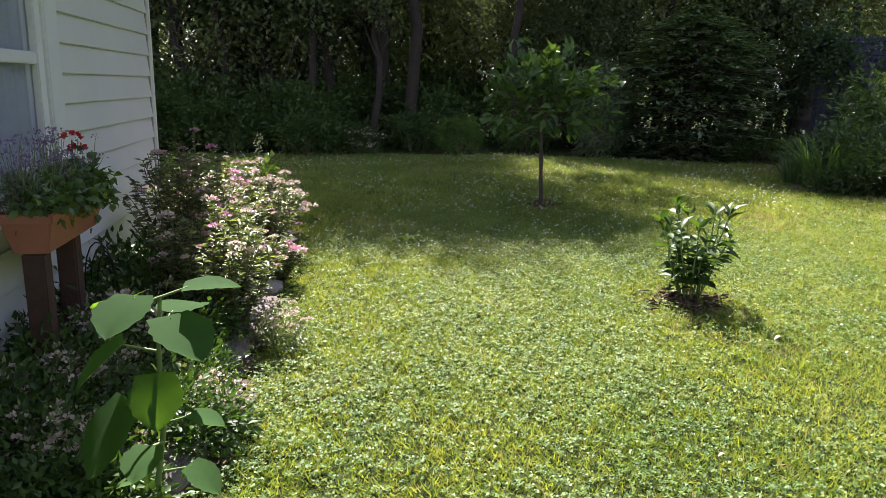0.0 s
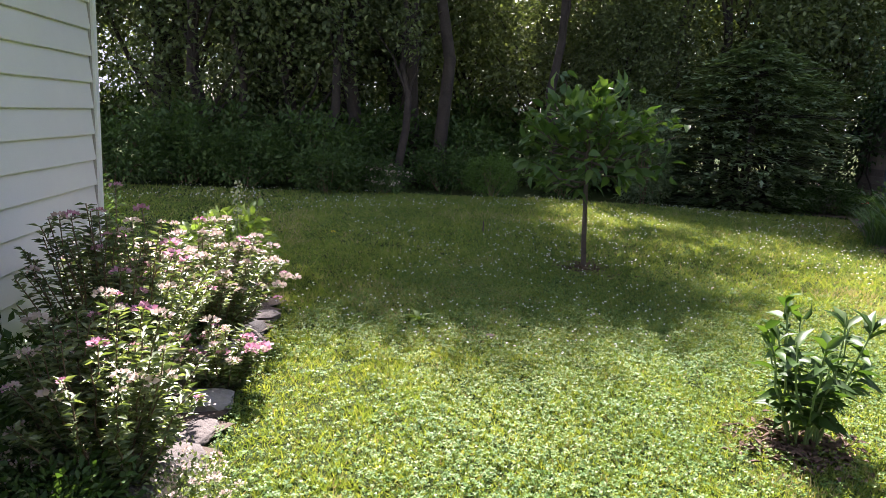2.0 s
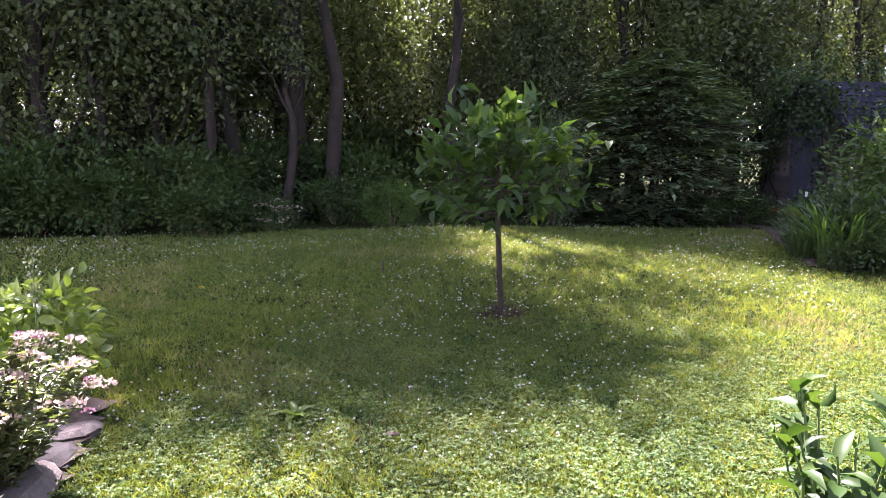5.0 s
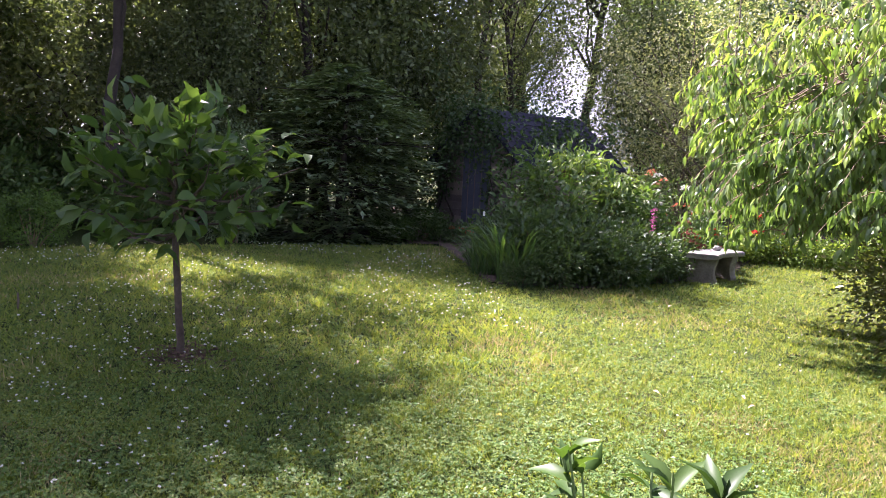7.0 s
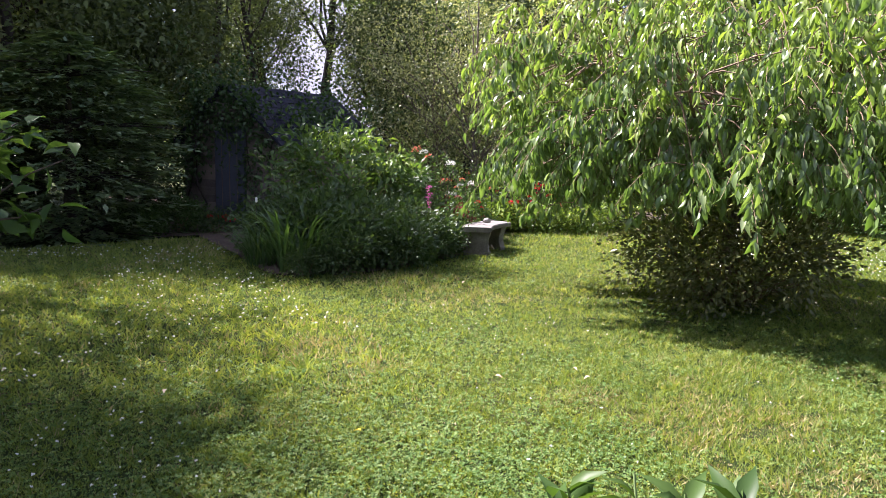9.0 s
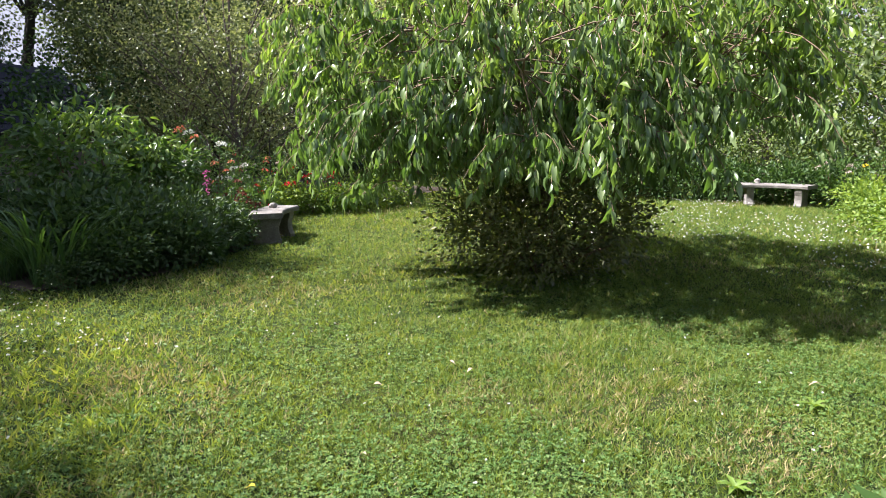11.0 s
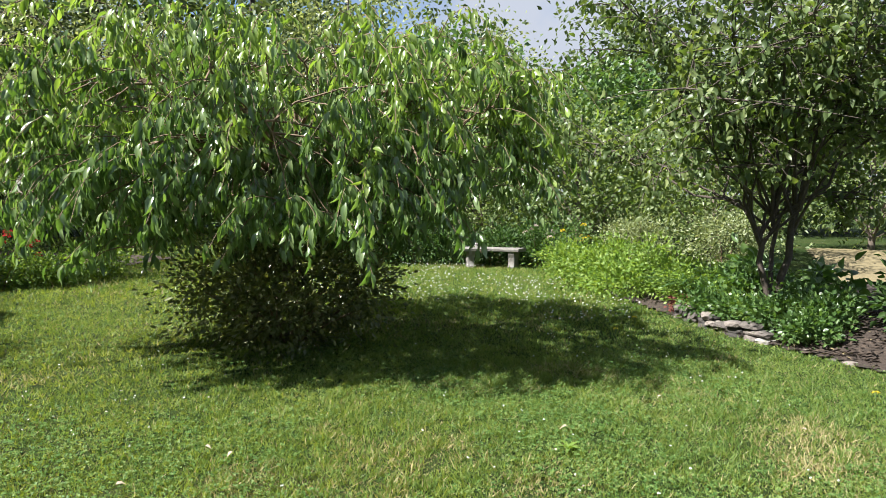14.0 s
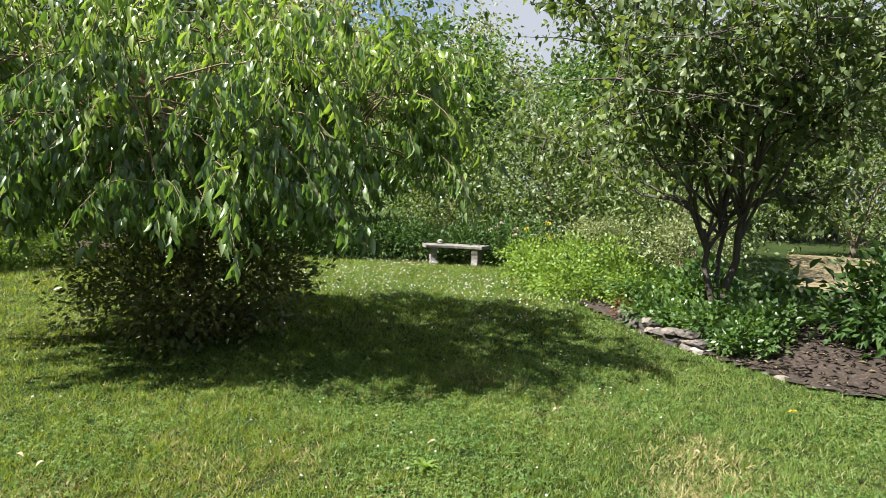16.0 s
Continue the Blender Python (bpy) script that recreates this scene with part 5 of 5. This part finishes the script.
iris = strap_clump("iris_clump", 3.5, 12.35, 120, 1.2, 0.026, 0.5, 0.45, 0.22, "tall clump of arching green iris leaves")
again(iris, 3.2, 12.9, 150, 0.7)
again(iris, 5.25, 12.1, 200, 0.45)
dark, _ = shrub("peony_bush", 0.62, 0.5, 0.72, 90, 30, 0.09, 0.045, PEONY, "low dark leafy peony bush in the shrub bed", spread=0.10)
place(dark, 4.4, 12.55, 0, 1.05)
for k, (x, y, s) in enumerate([(5.25, 12.9, 1.0), (3.95, 12.95, 1.1), (5.95, 13.2, 0.8), (4.7, 13.4, 1.2), (5.5, 13.8, 1.1), (4.0, 12.1, 0.7), (4.8, 12.15, 0.85), (5.6, 12.65, 0.75), (3.5, 12.05, 0.42), (6.1, 12.95, 0.6), (3.8, 13.6, 1.15)]):
    again(dark, x, y, 65 * k, s)
kerria, c = shrub("leafy_shrub", 1.15, 0.9, 1.95, 105, 30, 0.14, 0.058, BROAD, "tall arching shrub with sunlit upper leaves painted brighter", spread=0.14, shape=LEAF8, hollow=0.4, gaps=0.12, stems=34)
# sunlit sprays at upper right, painted with the brighter PEACHTIP colour
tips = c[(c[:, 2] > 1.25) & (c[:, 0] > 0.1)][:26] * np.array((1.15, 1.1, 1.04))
part("young_foliage", [cluster_leaves(tips, 26, (0.20, 0.20, 0.05), 0.13, 0.055, LEAF8, 0.4)], PEACHTIP, kerria, "yellow-green leaves, sunlight painted on the upper right side")
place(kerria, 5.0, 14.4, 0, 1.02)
again(kerria, 6.0, 14.6, 120, 0.7)


def rose_bush(name, x, y, r, h, material, n, label, leaf=BROAD, size=0.085):
    ob, c = shrub(name, r, r * 0.9, h, 55, 24, 0.05, 0.032, leaf, label, "flower bush", spread=0.08)
    top = c[c[:, 2] > h * 0.45]
    pick = top[rng.choice(len(top), min(n, len(top)), replace=False)] * np.array((1.08, 1.08, 1.05))
    for q in pick:
        part("bloom", heads([q], size, 26, 0.9), material, ob)
    place(ob, x, y)
    return ob


rose_bush("rose_bush", 6.9, 14.6, 0.7, 1.45, WHITE, 20, "tall rose bush with white blooms", size=0.11)
rose_bush("rose_bush", 6.45, 14.6, 0.5, 1.75, CORAL, 7, "tall rose bush with coral buds")
rose_bush("rose_bush", 6.3, 13.5, 0.6, 0.8, RUST, 18, "green bush with rusty faded flower plumes")
rose_bush("rose_bush", 7.13, 14.45, 0.56, 0.84, RUST, 10, "green bush with reddish faded flowers")
rose_bush("rose_bush", 8.21, 15.41, 0.672, 1.232, CORAL, 8, "rose bush with coral-orange blooms")
rose_bush("rose_bush", 8.71, 15.54, 0.672, 1.176, PALEPINK, 8, "rose bush with pale pink blooms")
rose_bush("rose_bush", 9.25, 14.89, 0.728, 1.064, RED, 18, "bush covered in bright red blooms", size=0.10)
rose_bush("rose_bush", 7.15, 13.9, 0.336, 0.75, RED, 7, "low bush with a few red blooms")
rose_bush("flower_clump", 3.5, 16.75, 0.3, 0.36, RED, 7, "low clump of dark red flowers by the shed door", PEONY, 0.08)
low, _ = shrub("green_perennial", 0.45, 0.42, 0.5, 55, 26, 0.06, 0.04, BRIGHT, "low bright green perennial behind the bench", spread=0.08, bark=STEM)
place(low, 7.82, 14.86, 0, 1.12)
for k, (x, y, s) in enumerate([(8.34, 15.05, 1.064), (8.84, 15.13, 1.12), (9.18, 14.96, 1.008), (9.57, 14.59, 1.008), (7.3, 14.73, 0.896), (10.17, 14.48, 1.12), (11.1, 14.66, 1.25)]):
    again(low, x, y, 55 * k, s)
flower_spike(8.96, 15.16, 1.0, RUST, "astilbe", "rust-brown flower plume in the back bed")
pale = forest_tree(5.8, 2.0, 0.35, 0.06, 120, 84, 0.072, LIGHTLEAF, BARK, "airy pale green birch-like tree behind the flower bed", limbs=30)
place(pale, 9.53, 17.48, 0, 1)
again(pale, 9.4, 19.2, 100, 1.0)
again(pale, 12.34, 18.66, 200, 1.125)
dark_pine = forest_tree(8.0, 2.2, 1.0, 0.15, 110, 60, 0.16, NEEDLE, DARKBARK, "dark green conifer behind the beds", limbs=16)
place(dark_pine, 13.94, 24.8, 0, 1.12)
again(dark_pine, 11.5, 24.9, 130, 1.0)

# ---- eastern background ----
conifer = forest_tree(5.2, 1.2, 0.3, 0.10, 130, 60, 0.09, BRIGHT, BARK, "yellow-green feathery conifer in full sun", limbs=20)
place(conifer, 18.91, 16.36, 0, 1.12)
grey = forest_tree(7.4, 2.6, 0.6, 0.14, 130, 56, 0.15, LIGHTLEAF, BARK, "large pale green leafy tree across the lawn", limbs=24)
place(grey, 23.65, 15.04, 0, 1.25)
again(grey, 19.3, 20.64, 90, 1.008)
again(grey, 29.83, 11.56, 190, 1.25)
broad = forest_tree(5.4, 2.1, 0.4, 0.12, 140, 45, 0.20, BROAD, BARK, "broad-leaved green tree across the lawn", limbs=20)
place(broad, 22.26, 10.58, 0, 1.25)
again(broad, 26.37, 6.16, 120, 1.188)
mass = forest_tree(3.1, 1.8, 0.1, 0.08, 130, 55, 0.10, DOGWOOD, BARK, "dense leafy small tree hung with drooping leaves", limbs=18)
place(mass, 18.4, 6.5, 0, 1.25)
again(mass, 18.92, 9.18, 90, 0.938)
again(mass, 16.54, 3.49, 200, 1.062)
again(mass, 20.27, 3.24, 250, 1.375)
again(mass, 24.5, -1.8, 250, 1.5)
edge, _ = shrub("dark_perennial", 0.6, 0.5, 0.55, 60, 26, 0.10, 0.04, UNDER, "dark leafy perennial along the lawn's far edge", spread=0.10)
place(edge, 15.98, 9.13, 0, 1.25)
for k, (x, y, s) in enumerate([(15.76, 9.97, 1.25), (15.58, 10.82, 1.312), (15.59, 11.69, 1.375), (16.29, 8.18, 1.25), (15.52, 12.63, 1.375), (16.22, 7.36, 1.375)]):
    again(edge, x, y, 60 * k, s)

# ---- bed with the dogwood ----
lime, c = shrub("lime_perennial", 0.55, 0.45, 0.50, 75, 30, 0.06, 0.036, BRIGHT, "lush bright lime-green perennial beside the bench", spread=0.08, bark=STEM)
place(lime, 14.5, 6.3, 0, 1.0)
for k, (x, y, s) in enumerate([(12.6, 5.85, 1.25), (11.48, 5.23, 1.188), (12.83, 5.16, 1.375), (14.72, 6.35, 1.25), (11.09, 4.58, 1.125), (10.45, 4.25, 0.95), (9.95, 3.98, 0.7), (9.25, 3.72, 0.55), (8.75, 3.3, 0.5)]):
    again(lime, x, y, 60 * k, s)
rose_bush("flowering_shrub", 15.43, 6.31, 0.504, 1.12, YELLOW, 6, "green shrub with yellow flowers behind the bench")
rose_bush("flowering_shrub", 15.93, 7.16, 0.448, 1.008, PALEPINK, 10, "shrub with dusty pink flower plumes")
lily = strap_clump("daylily_clump", 10.4, 4.21, 170, 0.88, 0.024, 0.6, 0.75, 0.2, "full clump of arching daylily leaves")
again(lily, 10.96, 3.92, 100, 1)
again(lily, 8.6, 2.1, 40, 0.8)
again(lily, 9.1, 1.8, 140, 0.9)
heuchera, _ = shrub("red_leaved_plant", 0.26, 0.2, 0.18, 26, 14, 0.06, 0.05, RUST, "low dark red-leaved plant on the raised bed", spread=0.05, bark=STEM)
place(heuchera, 10.13, 4.45, 0, 0.9)
under, _ = shrub("green_groundcover", 0.36, 0.32, 0.32, 48, 20, 0.07, 0.05, BROAD, "leafy green groundcover under the dogwood", spread=0.06, bark=STEM)
place(under, 8.75, 3.60, 0, 1.0)
for k, (x, y, s) in enumerate([(9.30, 3.95, 0.9), (8.2, 3.3, 0.9), (9.7, 4.2, 1.0), (9.11, 3.16, 1.0), (9.84, 3.71, 1.375), (8.47, 3.16, 1), (10.2, 3.2, 0.8), (9.42, 2.74, 0.8)]):
    again(under, x, y, 70 * k, s)
hosta, _ = shrub("hosta", 0.42, 0.4, 0.38, 26, 7, 0.20, 0.13, BROAD, "hosta clump with broad green leaves", spread=0.08, bark=STEM, shape=LEAF8)
place(hosta, 10.82, 2.56, 0, 0.95)
again(hosta, 11.62, 3.42, 160, 1.125)
varieg, _ = shrub("variegated_shrub", 0.6, 0.55, 0.95, 90, 36, 0.05, 0.03, LIGHTLEAF, "pale variegated shrub behind the dogwood", spread=0.08)
place(varieg, 13.25, 3.57, 0, 1.25)
again(varieg, 14.92, 5.03, 100, 1.25)
dusk, _ = shrub("dark_leafy_bush", 0.55, 0.5, 0.7, 75, 30, 0.09, 0.05, UNDER, "dark green leafy bush beside the bark path", spread=0.09)
place(dusk, 8.2, 2.0, 0, 1.2)
again(dusk, 9.0, 1.5, 90, 0.8)
sheet("straw_path", lambda x, y: (np.abs(y - (0.9 - 0.16 * (x - 12))) < 1.1) & (x > 14.5), (14.5, -3.2), (24, 2.6), STRAW, "straw and dry bark strewn garden path", 0.06, 0.15, 0.03)


def litter_sticks():
    n = 6500
    x, y = rng.uniform(6.6, 11, n), rng.uniform(0.0, 4.6, n)
    k = in_dogbed(x, y)
    x, y = x[k], y[k]
    P = np.stack([x, y, ground_z(x, y) + 0.045 + 0.01 * rng.random(len(x))], -1)
    D = rng.normal(0, 1, P.shape) * np.array((1, 1, 0.12))
    pale = rng.random(len(P)) < 0.16
    for sel, mat, name, lab in ((pale, STRAW, "leaf_litter", "dry leaves and twigs scattered on the bark"), (~pale, MULCH, "bark_chips", "brown bark chips strewn over the bed")):
        q = sel.sum()
        ob = part(name, [scatter(P[sel], D[sel], rng.uniform(0.03, 0.11, q), rng.uniform(0.01, 0.03, q), LEAF2, wild=0.5)], mat)
        tagged(ob, lab, "leaf litter", kind="stuff")


litter_sticks()

def plant_stake(x, y, h):
    t = thing("plant_stake", x, y, gz(x, y), "thin garden stake with a white cap beside the iris", "stake")
    part("pole", [tube([(0, 0, -0.1), (0, 0, h)], 0.006, 6)], IRON, t, smooth=True)
    part("cap", box(0.03, 0.03, 0.07, 0.006, (0, 0, h - 0.01)), TRIM, t, "white cap")


plant_stake(3.25, 13.3, 0.82)
rose_bush("hydrangea_bush", -4.25, 5.8, 0.26, 0.8, PALEPINK, 3, "hydrangea with pale flower heads behind the house corner", size=0.12)

# ---- small things on the lawn ----


def fallen_leaf(x, y, size, turn, material=DEADLEAF, label="curled pale fallen leaf lying on the grass"):
    V = LEAF8[0] * np.array((0.6, 1, 1.3)) * size * 0.62
    ob = part("fallen_leaf", [(V, LEAF8[1])], material)
    ob.matrix_basis = pose(x, y, gz(x, y) + 0.05, 8, 6, turn)
    tagged(ob, label, "leaf", "fallen leaves on the lawn")


for k, (x, y, s) in enumerate([(2.55, 7, 0.07), (3.83, 7.29, 0.08), (1.23, 8.38, 0.08), (3.24, 7.6, 0.09), (4.4, 5.5, 0.08), (4.85, 5.47, 0.1), (4.93, 10.61, 0.1), (3.86, 7.5, 0.07), (6.53, 4.31, 0.08), (5.26, 3.98, 0.08), (5.77, 4.87, 0.07), (2.1, 2.65, 0.05), (1.28, 3.21, 0.05), (3.11, 3.26, 0.06), (5.64, 8.18, 0.09)]):
    fallen_leaf(x, y, s, 77 * k)
fallen_leaf(2.04, 7.17, 0.08, 30, YELLOW, "small yellow fallen leaf on the grass")
fallen_leaf(2.42, 4.31, 0.09, 130)
brick = part("broken_stone", rock(0.075, 0.055, 0.04, 5), surface("red_stone", (0.09, 0.06, 0.05), (0.18, 0.13, 0.11), 12, 0.9, 60, 0.6))
brick.matrix_basis = pose(-0.11, 5.75, gz(-0.11, 5.75) + 0.005, 0, 0, 30)
tagged(brick, "small reddish broken stone lying in the grass", "stone")
stick = part("stick", [tube([(0, 0, -0.03), (0.01, 0, 0.09), (0, 0.01, 0.16)], (0.012, 0.011, 0.008), 6)], BARK)
stick.matrix_basis = pose(-1.9, 10.2, gz(-1.9, 10.2))
tagged(stick, "short brown stake standing in the lawn", "stake")


def weed(x, y, s, label):
    t = thing("broadleaf_weed", x, y, gz(x, y), label, "weed")
    me = to_mesh("leaf", [(LEAF8[0] * np.array((0.05, 0.14, 0.14)) * s, LEAF8[1])])
    for k in range(8):
        part("leaf", me, BRIGHT, t, "", pose(0, 0, 0.02, 25 + 15 * (k % 2), 0, 45 * k))
    return t


weed(-0.73, 5.84, 1.0, "broad-leaved weed rosette in the lawn")
weed(4.52, 5.44, 0.65, "small weed rosette in the lawn")
weed(3.34, 5.54, 0.6, "small weed rosette in the lawn")
for x, y in [(6.31, 3.28), (9.23, 5.08), (8.42, 5.28), (-3.26, 8.54)]:
    d = thing("dandelion", x, y, gz(x, y), "yellow dandelion in the lawn", "flower", "dandelions in the lawn")
    part("stem", [tube([(0, 0, -0.01), (0, 0, 0.07)], 0.003, 5)], STEM, d)
    part("flower", heads(np.array([(0, 0, 0.07)]), 0.04, 16, 0.5), YELLOW, d)


# ---- lawn grass ----


def in_house(x, y):
    dx, dy = x - WALL_A.x, y - WALL_A.y
    return (dx * OUT.x + dy * OUT.y < 0.0)


def lawn_mask(x, y):
    far = np.interp(x, [-12, -9, -6.5, -5, -3, 0, 3, 11, 14], [10.2, 10.8, 12.5, 13.4, 14.6, 15.6, 16.2, 16.4, 24])
    house = in_house(x, y) & (y < 5.5)
    return ~in_dogbed(x, y) & ~in_leftbed(x, y) & ~in_midbed(x, y) & ~house & (y < far)


def patches(x, y, scale, seed):
    return np.array([noise.noise(Vector((a * scale, b * scale, seed))) for a, b in zip(x, y)])


def lawn_points(n, lo, hi):
    x, y = rng.uniform(lo[0], hi[0], n), rng.uniform(lo[1], hi[1], n)
    k = lawn_mask(x, y)
    return x[k], y[k]


BARE = [(5.05, 3.95, 0.6), (4.6, 4.15, 0.35), (3.87, 5.5, 0.45), (3.6, 7.1, 0.3), (2.5, 8.9, 0.5), (2.6, 8.3, 0.35)]   # dry patches: x, y, radius
LEAFLET = (np.array([(0, 0, 0), (0.5, 0.95, 0.06), (-0.5, 0.95, 0.06)]), np.array([(0, 1, 2)]))


def build_grass():
    blades, clover, dry = [], [], []
    for n, lo, hi, h, w in [(600000, (-1.6, 1.0), (8.2, 9.6), 0.046, 0.0072), (70000, (-0.5, -5.0), (6.6, 1.3), 0.05, 0.011), (40000, (-12, -8), (16, -3.0), 0.06, 0.02), (45000, (-4.5, 4.5), (-1.6, 8.2), 0.055, 0.009), (60000, (8, 9.8), (16, 16), 0.055, 0.012), (215000, (-5, 7.2), (8, 16.4), 0.055, 0.009), (125000, (6.2, 3), (16, 10), 0.055, 0.009),
                            (70000, (-12, 8), (3, 16.4), 0.07, 0.016), (50000, (9, 5), (30, 26), 0.08, 0.03), (40000, (-12, 4.5), (-1.6, 12.5), 0.06, 0.012)]:
        x, y = lawn_points(n, lo, hi)
        # neighbouring stretches fade into one another
        chance = np.ones(len(x))
        if hi == (8.2, 9.6):
            chance = np.clip((9.6 - y) / 2.4, 0, 1) * np.clip((8.2 - x) / 2, 0, 1)
        elif lo == (-5, 7.2):
            chance = np.clip((y - 7.2) / 2.4, 0, 1)
        elif lo == (6.2, 3):
            chance = np.clip((x - 6.2) / 2, 0, 1)
        fade = rng.random(len(x)) < chance
        x, y = x[fade], y[fade]
        p = patches(x, y, 0.55, 2.0) + 0.5 * patches(x, y, 2.2, 5.0)
        P = np.stack([x, y, ground_z(x, y) - 0.004], -1)
        m = len(P)
        D = rng.normal(0, 0.6, (m, 3))
        D[:, 2] = rng.uniform(0.4, 1.1, m)
        tuft = patches(x, y, 9.0, 21.0) + 0.6 * patches(x, y, 3.5, 33.0)
        H = h * rng.uniform(0.5, 1.3, m) * (1 + 0.25 * p) * np.clip(1.0 + 0.9 * tuft, 0.35, 1.7)
        N = rng.normal(0, 1, (m, 3)) * np.array((1, 1, 0.2))
        isdry = (p > 0.38) & (rng.random(m) < 0.22) | (rng.random(m) < 0.05)
        for bx, by, br in BARE:
            isdry |= ((x - bx) ** 2 + ((y - by) * 1.6) ** 2 < br ** 2 * rng.uniform(0.0, 1.5, m)) & (rng.random(m) < 0.42)
        for sel, dest in ((~isdry, blades), (isdry, dry)):
            dest.append(scatter(P[sel], D[sel], H[sel], np.full(sel.sum(), w), BLADE, N[sel], 0.1))
    g = part("grass", blades, GRASS)
    tagged(g, "short mown green grass blades of the lawn", "grass", kind="stuff")
    d = part("dry_grass", dry, DRYGRASS)
    tagged(d, "straw-coloured dry blades among the lawn grass", "grass", kind="stuff")
    for n, lo, hi, s in [(230000, (-1.6, 1.0), (8.2, 9.6), 0.0118), (28000, (-6, 7.2), (8, 14), 0.017), (16000, (6.2, 3), (16, 10), 0.016)]:
        x, y = lawn_points(n, lo, hi)
        near = hi == (8.2, 9.6)
        fade = rng.random(len(x)) < (np.clip((9.6 - y) / 2.4, 0, 1) * np.clip((8.2 - x) / 2, 0, 1) if near else np.clip((y - 7.2) / 2.4, 0, 1) if lo[0] < 0 else np.clip((x - 6.2) / 2, 0, 1))
        x, y = x[fade], y[fade]
        p = patches(x, y, 0.7, 9.0)
        tuft = patches(x, y, 7.0, 41.0)
        k = p + 0.6 * tuft > -0.7 + 0.9 * rng.random(len(x)) + 0.45 * sstep(1.5, 4.5, x)
        x, y = x[k], y[k]
        m = len(x)
        P = np.stack([x, y, ground_z(x, y) + rng.uniform(0.012, 0.06, m)], -1)
        a = rng.uniform(0, 2 * math.pi, m)
        for j in range(3):
            b = a + j * 2 * math.pi / 3
            D = np.stack([np.cos(b), np.sin(b), rng.uniform(-0.1, 0.35, m)], -1)
            S = s * rng.uniform(0.7, 1.3, m)
            clover.append(scatter(P, D, S, S * 1.15, LEAFLET, None, 0.5))
    c = part("clover", clover, CLOVER)
    tagged(c, "low white-clover leaves growing through the lawn", "clover", kind="stuff")
    fl = []
    for n, lo, hi, s in [(500, (-2, 5.4), (1.2, 9), 0.012), (2600, (-10, 8.5), (3, 15.5), 0.015), (250, (2.5, 4), (9, 10), 0.011), (1400, (9, 5), (16, 11), 0.018)]:
        x, y = lawn_points(n, lo, hi)
        k = patches(x, y, 0.6, 14.0) > -0.1
        x, y = x[k], y[k]
        m = len(x)
        P = np.stack([x, y, ground_z(x, y) + rng.uniform(0.045, 0.08, m)], -1)
        for j in range(4):
            D = sphere_dirs(m)
            D[:, 2] = np.abs(D[:, 2])
            fl.append(scatter(P, D, np.full(m, s), s, LEAF2, None, 1.0))
    f = part("clover_flowers", fl, WHITE)
    tagged(f, "white clover blossoms dotted over the lawn", "flower", kind="stuff")


build_grass()
